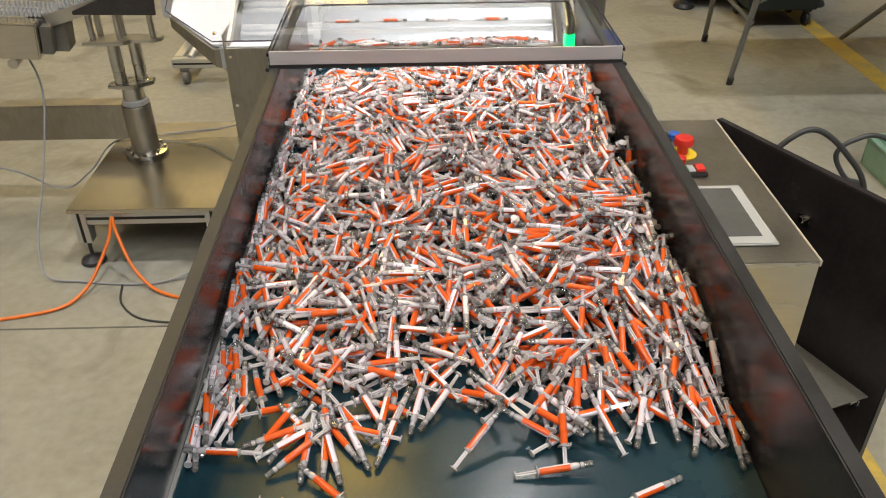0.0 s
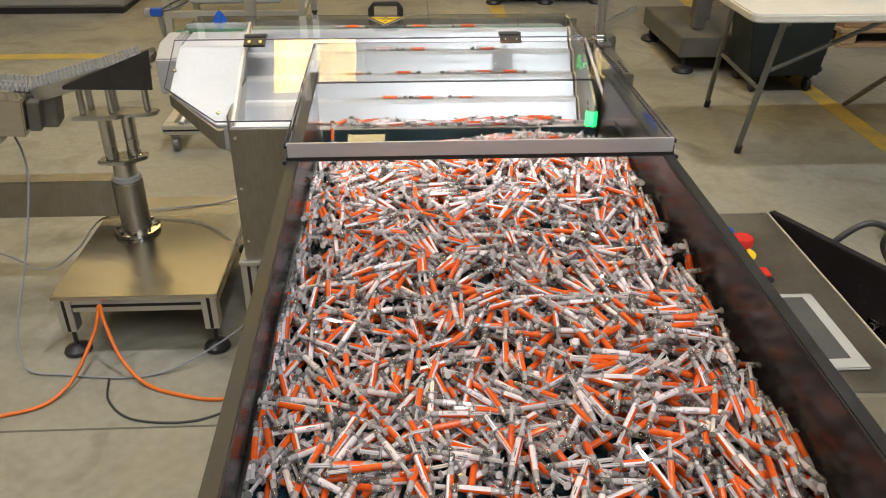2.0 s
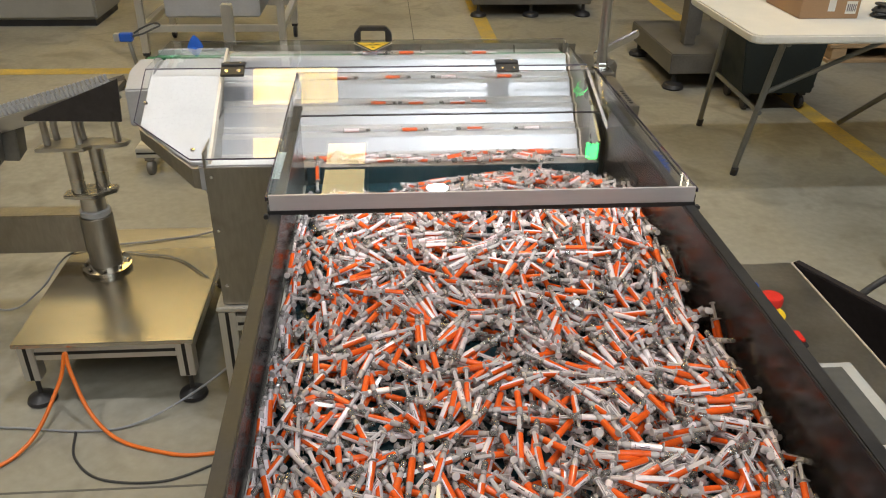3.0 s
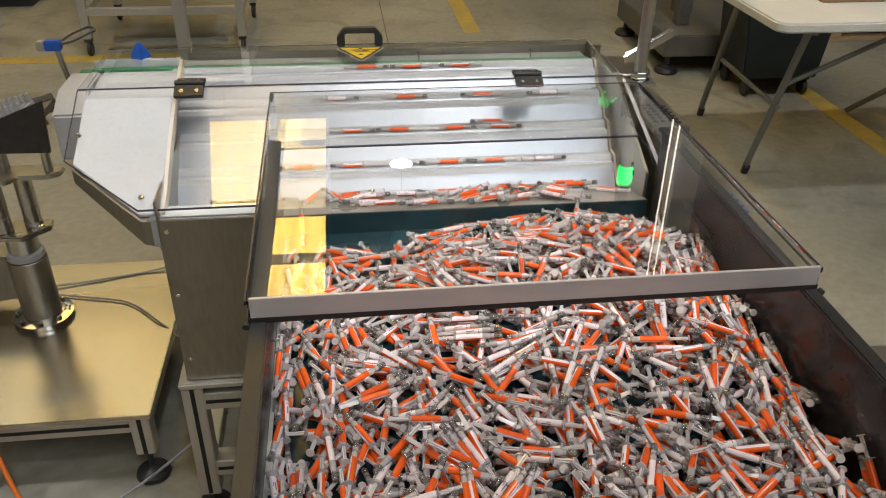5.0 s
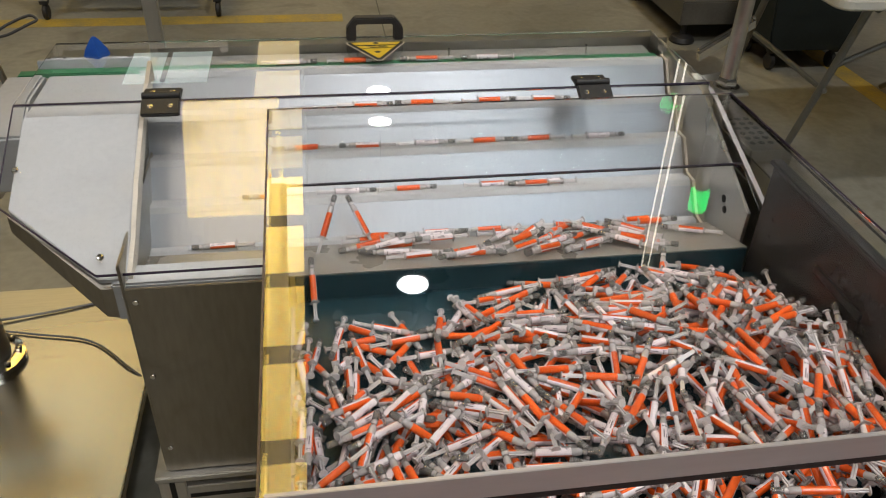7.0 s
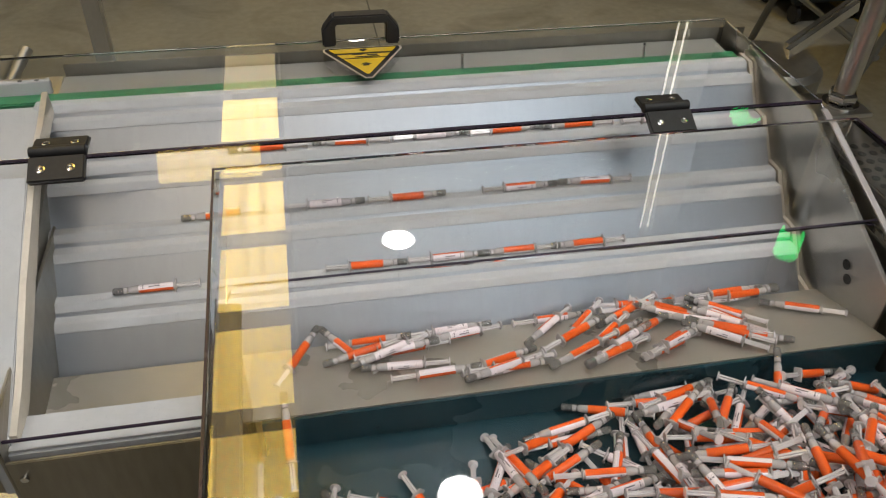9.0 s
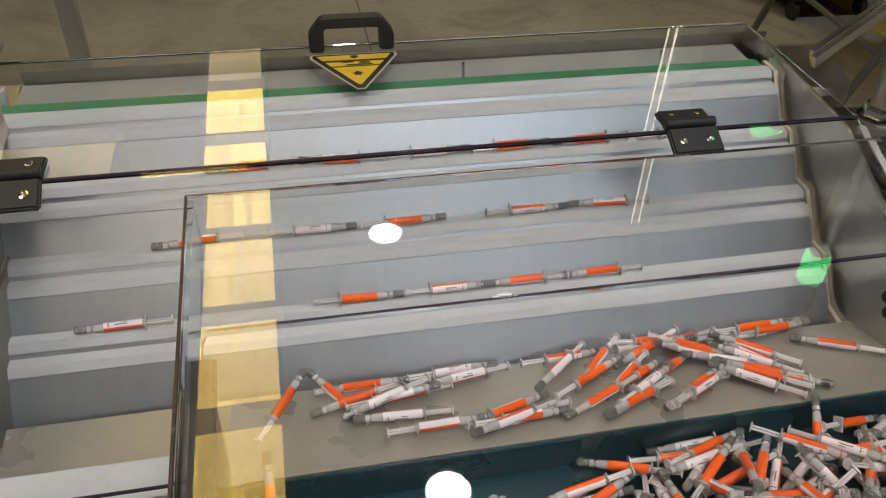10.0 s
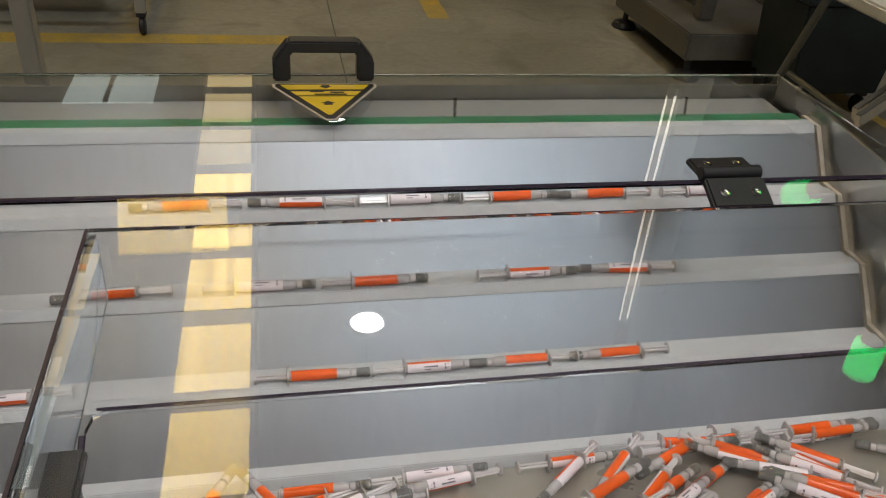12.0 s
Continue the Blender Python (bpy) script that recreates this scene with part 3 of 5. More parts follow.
def build_lid(lid_z):
    lid = thing("feeder_hood", "hinged clear acrylic hood over the feeder steps", "machine hood")
    # front pane, with an opening for the belt
    r = 0.012
    outline = [(-0.757, 2.079), (-0.757, 1.920), (-0.613, 1.811), (-0.372, 1.811), (-0.372, 1.926 - r), (-0.368, 1.926 - 0.3 * r), (-0.360, 1.926),
               (0.350, 1.926), (0.360, 1.922), (0.366, 1.912), (0.366, 1.836), (0.378, 1.836), (0.360, 2.079)]
    bm = bmesh.new()

    def sheet(pairs, thick, zf):
        k = len(pairs)
        v = [(x, y, zf(y)) for x, y in pairs] + [(x, y, zf(y) + thick) for x, y in pairs]
        f = [(i, (i + 1) % k, (i + 1) % k + k, i + k) for i in range(k)]
        b = bmesh_from(v, f)
        b.verts.ensure_lookup_table()
        for s in (0, k):
            loop = [b.verts[s + i] for i in range(k)]
            es = [b.edges.get((loop[i], loop[(i + 1) % k])) for i in range(k)]
            bmesh.ops.triangle_fill(b, edges=es, use_beauty=True)
        bmesh.ops.recalc_face_normals(b, faces=b.faces)
        return b
    bm.free()
    p = part("front_pane", sheet(outline, 0.004, lid_z), ACRYLIC, lid, smooth=0)
    p.visible_shadow = False
    top_z = lambda y: 0.908 + 0.012 * (y - 2.08)
    p = part("top_pane", sheet([(-0.757, 2.083), (0.360, 2.083), (0.352, 2.328), (-0.752, 2.328)], 0.004, top_z), ACRYLIC, lid, smooth=0)
    p.visible_shadow = False
    p = part("back_pane", bx(-0.752, 0.352, 2.3285, 2.3325, 0.85, 0.9148), ACRYLIC, lid, smooth=0)
    p.visible_shadow = False

    def line(a, b, w=0.0016, label="dark cut edge of the sheet"):
        part("cut_edge", rod(a, b, w, 6), EDGE, lid, label)
    line((-0.757, 2.081, lid_z(2.081) + 0.002), (0.362, 2.081, lid_z(2.081) + 0.002), 0.0024)
    line((-0.366, 1.9275, lid_z(1.9275) + 0.002), (0.366, 1.9275, lid_z(1.9275) + 0.002), 0.0011)
    line((-0.757, 2.079, lid_z(2.079) + 0.002), (-0.757, 1.920, lid_z(1.920) + 0.002), 0.0014)
    line((-0.757, 1.920, lid_z(1.920) + 0.002), (-0.613, 1.811, lid_z(1.811) + 0.002), 0.0016)
    line((-0.613, 1.811, lid_z(1.811) + 0.002), (-0.376, 1.811, lid_z(1.811) + 0.002), 0.0018)
    line((-0.3735, 1.811, lid_z(1.811) + 0.002), (-0.3735, 1.912, lid_z(1.912) + 0.002), 0.0022)
    # pale strip down the far end: the glint of the sheet's edge put into colour
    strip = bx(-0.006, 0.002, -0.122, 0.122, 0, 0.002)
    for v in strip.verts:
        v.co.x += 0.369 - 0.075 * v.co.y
    part("edge_strip", moved(strip, Matrix.Translation((0, 1.957, lid_z(1.957) + 0.0055)) @ pose(0, 0, 0, 26.1)), CLEAR_ROD, lid, "pale strip along the sheet's far edge in place of its glint")
    # hinges
    for x in (-0.540, 0.153):
        h = part("hinge", bx(x - 0.029, x + 0.029, 2.084, 2.112, top_z(2.09) + 0.0045, top_z(2.09) + 0.0115, 0.002), BLACK_MATT, lid, "black plastic hinge with four screws")
        low = moved(bx(-0.029, 0.029, -0.036, -0.004, 0.0005, 0.0085, 0.002), Matrix.Translation((x, 2.082, lid_z(2.082) + 0.004)) @ pose(0, 0, 0, 26.1))
        part("hinge_leaf", low, BLACK_MATT, h)
        part("knuckle", rod((x - 0.029, 2.083, 0.9185), (x + 0.029, 2.083, 0.9185), 0.0065, 18), BLACK_MATT, h)
        for dx in (-0.015, 0.015):
            part("screw", lathe([(0.0045, 0), (0.0045, 0.001), (0.003, 0.0012), (0.002, 0.0004)], 14, Matrix.Translation((x + dx, 2.099, top_z(2.099) + 0.0108))), CHROME, h)
            m = Matrix.Translation((x + dx, 2.082, lid_z(2.082) + 0.004)) @ pose(0, 0, 0, 26.1) @ Matrix.Translation((0, -0.021, 0.0082))
            part("screw", lathe([(0.0045, 0), (0.0045, 0.001), (0.003, 0.0012), (0.002, 0.0004)], 14, m), CHROME, h)
    # handle
    hx, hy = -0.191, 2.318
    zt = top_z(hy) + 0.0045
    h = part("handle", prism([(-0.052, 0), (-0.034, 0), (-0.034, 0.030), (0.034, 0.030), (0.034, 0), (0.052, 0), (0.052, 0.022), (0.036, 0.042), (-0.036, 0.042), (-0.052, 0.022)], "y", hy - 0.010, hy + 0.010, 0.002), BLACK_MATT, lid, "black bridge handle")
    h.data.transform(Matrix.Translation((hx, 0, zt)))
    # warning sign
    sign_m = Matrix.Translation((-0.191, 2.258, top_z(2.258) + 0.0048)) @ pose(0, 0, 0, 0.7)
    sg = part("warning_sign", moved(prism([(-0.050, 0.041), (-0.050, 0.036), (-0.004, -0.041), (0.004, -0.041), (0.050, 0.036), (0.050, 0.041), (0.047, 0.043), (-0.047, 0.043)], "z", 0, 0.0006), sign_m), BLACK_MATT, lid, "yellow triangular crush-hazard sign")

    part("sign_rim", moved(prism([(-0.053, 0.0425), (-0.053, 0.036), (-0.005, -0.0435), (0.005, -0.0435), (0.053, 0.036), (0.053, 0.0425), (0.049, 0.0455), (-0.049, 0.0455)], "z", -0.0004, -0.0001), sign_m), CREAM, sg, "pale outer rim of the sign")

    def tri(top, bottom, z):
        w = lambda v: (v + 0.037) / 0.077 * 0.046
        return prism([(-w(top), top), (-max(w(bottom), 0.001), bottom), (max(w(bottom), 0.001), bottom), (w(top), top)], "z", z, z + 0.0004)
    for a, b in ((0.039, 0.027), (0.022, 0.012), (0.009, -0.034)):
        part("yellow_field", moved(tri(a, b, 0.0007), sign_m), YELLOW, sg)
    part("symbol", moved(joined(prism([(-0.004, -0.012), (0.004, -0.012), (0.004, -0.008), (0.007, -0.008), (0, -0.003), (-0.007, -0.008), (-0.004, -0.008)], "z", 0.0012, 0.0015),
                                prism([(-0.004, 0.037), (0.004, 0.037), (0.004, 0.034), (0.006, 0.034), (0, 0.029), (-0.006, 0.034), (-0.004, 0.034)], "z", 0.0012, 0.0015),
                                bx(-0.012, 0.020, 0.0125, 0.015, 0.0012, 0.0015), bx(0.004, 0.018, 0.017, 0.020, 0.0012, 0.0015), bx(-0.016, -0.002, 0.0195, 0.021, 0.0012, 0.0015)), sign_m), BLACK_MATT, sg)


def build_feeder_fittings():
    pole = thing("signal_light", "green-lit signal light on a grey pole", "signal light", (0.405, 2.100, 0.0))
    part("pole", rod((0, 0, 0.905), (0.0, 0.0, 1.135), 0.0128, 20), STEEL, pole)
    part("nut", lathe([(0.016, 0), (0.0185, 0.003), (0.0185, 0.012), (0.016, 0.015)], 6, Matrix.Translation((0, 0, 0.898))), CHROME, pole, "hexagonal steel nut")
    part("washer", lathe([(0.023, 0), (0.023, 0.003)], 24, Matrix.Translation((0, 0, 0.894))), CHROME, pole)
    part("lower_nut", lathe([(0.016, 0), (0.0185, 0.002), (0.0185, 0.010), (0.016, 0.012)], 6, Matrix.Translation((0, 0, 0.862))), CHROME, pole)
    part("bracket", joined(bx(-0.049, 0.03, -0.03, 0.03, 0.888, 0.8935, 0.001), bx(-0.049, -0.045, -0.03, 0.03, 0.80, 0.888)), STEEL, pole)
    part("lens", lathe([(0.015, 1.136), (0.0175, 1.138), (0.0175, 1.176), (0.015, 1.178)], 24), GREEN_GLOW, pole, "lit green lens")
    part("cap", lathe([(0.0175, 1.1785), (0.0175, 1.22), (0.015, 1.23)], 24), BLACK_MATT, pole)
    # perforated drive box
    b = thing("drive_box", "perforated stainless drive box beside the feeder", "drive box", (0.0, 0, 0))
    part("body", bx(0.398, 0.475, 1.955, 2.21, 0.60, 0.842, 0.002), STEEL_DULL, b)
    for i in range(4):
        for j in range(6):
            part("vent_hole", lathe([(0.0055, 0), (0.0055, 0.0006)], 10, Matrix.Translation((0.412 + 0.016 * i, 1.98 + 0.018 * j, 0.8422))), SLOT, b)
    part("drum", rod((0.43, 2.30, 0.62), (0.43, 2.30, 0.86), 0.075, 28), STEEL_DULL, b)
    part("bracket", moved(bx(-0.075, 0.075, -0.004, 0.004, 0, 0.018, 0.001), pose(0.50, 2.30, 0.895, 0, -18, 22)), CHROME, b, "bright bent steel strip")
    part("bracket", moved(bx(-0.075, 0.075, -0.004, 0.004, 0, 0.018, 0.001), pose(0.51, 2.32, 0.895, 0, -18, 22)), CHROME, b)
    # blue connector on the conveyor's flank
    p = thing("cable_plug", "blue plastic cable plug on the conveyor flank", "plug", (0.420, 1.63, 0.822))
    part("body", bx(-0.018, 0.018, -0.05, 0.05, -0.012, 0.012, 0.004), BLUE, p)
    for y in (-0.03, -0.01, 0.01, 0.03):
        part("rib", bx(-0.0185, 0.0185, y - 0.003, y + 0.003, 0.0122, 0.015, 0.001), BLUE, p)
    part("bracket", bx(-0.0575, 0.012, -0.055, 0.055, -0.0245, -0.0125, 0.001), BLACK_MATT, p)
    # blue knob in the outlet
    k = thing("outlet_knob", "blue plastic star knob on the outlet rail", "knob", (-0.675, 2.285, 0.9065))
    part("grip", lathe([(0.021, 0), (0.023, 0.004), (0.019, 0.016), (0.009, 0.030), (0.003, 0.036)], 5), BLUE, k)
    part("stem", rod((0, -0.012, -0.016), (0, 0, 0), 0.004, 10), CHROME, k)
    # sensor with looped lead
    s = thing("sensor", "small blue and silver sensor on a steel post", "sensor", (-0.845, 2.30, 0))
    part("post", rod((0.012, 0, 0.80), (-0.008, 0, 0.925), 0.006, 12), STEEL, s)
    part("body", bx(-0.030, 0.004, -0.010, 0.010, 0.925, 0.947, 0.002), BLUE, s)
    part("face", bx(-0.046, -0.0305, -0.010, 0.010, 0.926, 0.946, 0.002), ALU, s)
    part("lead", tube([(0.004, 0, 0.938), (0.03, 0.0, 0.944), (0.06, 0.01, 0.956), (0.075, 0.02, 0.962), (0.06, 0.03, 0.966), (0.03, 0.01, 0.958), (0.008, 0, 0.946)], 0.0025, 8), DARK_TUBE, s)


# ---- cart with column, chain track and beam ----
def build_cart():
    c = thing("machine_cart", "low stainless-topped aluminium cart with a column socket", "cart")
    x0, x1, y0, y1, zt = -1.187, -0.704, 1.895, 2.56, 0.214
    part("top", bx(x0, x1, y0, y1, zt - 0.013, zt, 0.0015), STEEL_TOP, c, "brushed stainless top sheet")
    for x in (x0 + 0.03, x1 - 0.03):
        for y in (y0 + 0.03, y1 - 0.03):
            part("post", bx(x - 0.022, x + 0.022, y - 0.022, y + 0.022, 0.085, zt - 0.013, 0.002), ALU, c)
            part("post_slot", bx(x - 0.005, x + 0.005, y - 0.0228, y - 0.0205, 0.088, zt - 0.016), SLOT, c)
            part("levelling_foot", lathe([(0.036, 0), (0.041, 0.005), (0.038, 0.014), (0.026, 0.021), (0.014, 0.026), (0.0065, 0.03), (0.0065, 0.085)], 24, Matrix.Translation((x, y, 0))), BLACK_MATT, c, "round black levelling foot")
    for y in (y0 + 0.03, y1 - 0.03):
        part("rail", bx(x0 + 0.053, x1 - 0.053, y - 0.02, y + 0.02, zt - 0.060, zt - 0.014, 0.002), ALU, c)
        part("rail_slot", bx(x0 + 0.053, x1 - 0.053, y - 0.0208, y - 0.0185, zt - 0.042, zt - 0.032), SLOT, c)
    for x in (x0 + 0.03, x1 - 0.03):
        part("rail", bx(x - 0.02, x + 0.02, y0 + 0.053, y1 - 0.053, zt - 0.060, zt - 0.014, 0.002), ALU, c)
    part("under_tray", bx(x0 + 0.06, x1 - 0.06, y0 + 0.06, y1 - 0.06, zt - 0.075, zt - 0.062), BLACK_MATT, c)
    # column
    col = thing("support_column", "flanged stainless column carrying two clamp plates", "column", (-1.045, 2.305, zt))
    part("flange", lathe([(0.072, 0), (0.074, 0.002), (0.074, 0.014), (0.060, 0.018), (0.050, 0.020)], 32), CHROME, col, "round bolted flange")
    for a in range(0, 360, 45):
        ca, sa = math.cos(radians(a + 10)), math.sin(radians(a + 10))
        part("bolt", lathe([(0.007, 0.0), (0.007, 0.006), (0.004, 0.008)], 6, Matrix.Translation((0.062 * ca, 0.062 * sa, 0.0185))), CHROME, col)
    part("tube", lathe([(0.047, 0.02), (0.047, 0.185), (0.045, 0.187)], 32), STEEL_DULL, col)
    part("collar", lathe([(0.042, 0.188), (0.044, 0.19), (0.044, 0.205), (0.038, 0.208)], 32), WHITE, col, "white plastic collar")
    part("spindle", lathe([(0.036, 0.208), (0.036, 0.252)], 28), STEEL, col)
    poly = [(-0.07, -0.035), (0.02, -0.045), (0.075, 0.01), (0.07, 0.045), (-0.02, 0.05), (-0.072, 0.0)]
    part("clamp_plate", prism(poly, "z", 0.252, 0.266, 0.003), STEEL, col)
    for x, y in ((-0.028, -0.010), (0.032, 0.020)):
        part("rod", rod((x, y, 0.266), (x, y, 0.405), 0.021, 24), STEEL, col)
    part("bolt", lathe([(0.008, 0), (0.008, 0.008), (0.004, 0.010)], 6, Matrix.Translation((0.055, 0.0, 0.266))), CHROME, col)
    poly = [(-0.115, -0.045), (0.02, -0.045), (0.04, -0.02), (0.11, -0.02), (0.135, 0.0), (0.135, 0.03), (0.05, 0.045), (-0.10, 0.045)]
    part("head_plate", prism(poly, "z", 0.405, 0.417, 0.003), STEEL, col)
    for x, y in ((-0.085, -0.015), (0.0, -0.005), (0.105, 0.008), (0.0, 0.03), (-0.075, 0.03)):
        part("pillar", rod((x, y, 0.417), (x, y, 0.535), 0.0105, 18), STEEL, col)
    # flat beam that runs off to the side
    b = thing("cross_beam", "dull stainless box beam joined to the column", "beam")
    part("beam", bx(-3.0, -1.105, 2.33, 2.40, 0.255, 0.385, 0.004), STEEL_DULL, b)
    part("gusset", prism([(-1.105, 0.385), (-1.082, 0.385), (-1.082, 0.235), (-1.105, 0.255)], "y", 2.33, 2.40), STEEL_DULL, b)
    part("beam_post", bx(-2.9, -2.8, 2.33, 2.40, 0.0, 0.255, 0.004), STEEL_DULL, b)
    # chain track with black guard
    t = thing("chain_track", "white plastic chain track with steel side rails", "chain conveyor")
    a, e = Vector((-0.86, 2.185, 0.850)), Vector((-1.20, 2.185, 0.755))
    way = (e - a).normalized()
    up = Vector((0, 1, 0)).cross(way).normalized()
    if up.z < 0:
        up = -up
    yaw = Matrix((( way.x, 0, up.x, a.x), (way.y, 1, up.y, a.y), (way.z, 0, up.z, a.z), (0, 0, 0, 1)))
    L = (e - a).length
    part("guard", prism([(-0.848, 0.872), (-1.105, 0.772), (-1.105, 0.762), (-0.856, 0.757)], "y", 2.128, 2.136, 0.001), BLACK, t, "black wedge-shaped guard")
    part("side_rail", moved(bx(0, L, -0.044, -0.038, -0.035, 0.004), yaw), STEEL, t)
    part("side_rail", moved(bx(0, L, 0.038, 0.044, -0.035, 0.004), yaw), STEEL, t)
    part("chain_bed", moved(bx(0, L, -0.036, 0.036, -0.02, -0.008), yaw), STEEL_DULL, t)
    link_bm = bx(-0.0042, 0.0042, -0.036, 0.036, -0.006, 0.004, 0.001)
    me_a = finish(joined(link_bm, bx(-0.003, 0.003, -0.034, -0.024, 0.004, 0.022, 0.001), bx(-0.003, 0.003, 0.024, 0.034, 0.004, 0.022, 0.001)), "chain_link", WHITE)
    n = int(L / 0.0125)
    for i in range(3, n):
        ob = new("chain_link", me_a)
        ob.parent = t
        ob.matrix_basis = yaw @ Matrix.Translation((0.006 + 0.0125 * i, 0, 0))
    # lower run of the track
    f2 = Vector((-1.62, 2.13, 0.800))
    way2 = (f2 - e).normalized()
    up2 = Vector((0, 1, 0)).cross(way2).normalized()
    up2 = -up2 if up2.z < 0 else up2
    side2 = up2.cross(way2)
    m2 = Matrix(((way2.x, side2.x, up2.x, e.x), (way2.y, side2.y, up2.y, e.y), (way2.z, side2.z, up2.z, e.z), (0, 0, 0, 1)))
    for i in range(36):
        ob = new("chain_link", me_a)
        ob.parent = t
        ob.matrix_basis = m2 @ Matrix.Translation((0.006 + 0.0125 * i, 0, 0))
    part("joint_head", moved(bx(0.015, 0.45, 0.042, 0.110, -0.115, -0.006, 0.004), m2), STEEL_TOP, t, "bright stainless side cover")
    part("joint_side", moved(bx(-0.055, 0.06, -0.04, 0.04, -0.11, -0.012, 0.003), m2), DARK_STEEL, t)
    part("drive_block", moved(bx(-0.020, 0.013, 0.044, 0.085, -0.105, -0.020, 0.003), m2), DARK_STEEL, t)
    part("knuckle", moved(rod((0.10, 0.10, -0.133), (0.10, 0.02, -0.133), 0.016, 18), m2), STEEL, t)
    part("white_chute", prism([(2.07, 0.765), (2.07, 0.862), (2.14, 0.893), (2.24, 0.893), (2.24, 0.765)], "x", -0.815, -0.753, 0.004), WHITE, t, "white plastic chute block")
    # tubes and leads
    solid("orange_hose", tube([(-2.2, 1.75, 0.006), (-1.6, 1.60, 0.006), (-1.235, 1.635, 0.006), (-1.12, 1.72, 0.02), (-1.06, 1.84, 0.12), (-1.043, 1.882, 0.192), (-1.03, 1.86, 0.15), (-0.98, 1.80, 0.06), (-0.90, 1.74, 0.012), (-0.78, 1.69, 0.006), (-0.66, 1.672, 0.006), (-0.45, 1.72, 0.006)], 0.0055, 12), ORANGE_TUBE, "bright orange air hose looped over the cart edge", "hose")
    solid("grey_lead", tube([(-1.30, 2.16, 0.66), (-1.26, 2.12, 0.52), (-1.28, 2.02, 0.30), (-1.30, 1.90, 0.12), (-1.27, 1.82, 0.02), (-1.15, 1.80, 0.006), (-0.98, 1.78, 0.006), (-0.86, 1.80, 0.01), (-0.72, 1.87, 0.05), (-0.55, 1.98, 0.13)], 0.0033, 10), GREY_TUBE, "grey cable hanging down and along the floor", "cable")
    solid("grey_lead", tube([(-2.2, 2.15, 0.30), (-1.55, 2.20, 0.22), (-1.35, 2.22, 0.12), (-1.25, 2.27, 0.16), (-1.18, 2.40, 0.218), (-0.95, 2.46, 0.219), (-0.78, 2.50, 0.222), (-0.60, 2.52, 0.28)], 0.003, 10), GREY_TUBE, "grey cable lying across the cart top", "cable")
    solid("grey_lead", tube([(-1.12, 2.42, 0.219), (-0.97, 2.38, 0.219), (-0.84, 2.34, 0.219), (-0.74, 2.24, 0.219), (-0.69, 2.20, 0.20)], 0.0025, 8), GREY_TUBE, "thin clear-grey tube curving over the cart top", "tube")
    # dark curve laid on the floor as the shadow of the orange hose
    solid("hose_shadow_tube", tube([(-1.02, 1.78, 0.004), (-0.99, 1.68, 0.004), (-0.90, 1.60, 0.004), (-0.74, 1.585, 0.004), (-0.60, 1.65, 0.004)], 0.0035, 8), DARK_TUBE, "thin dark tube on the floor in place of the orange hose's shadow", "cable")


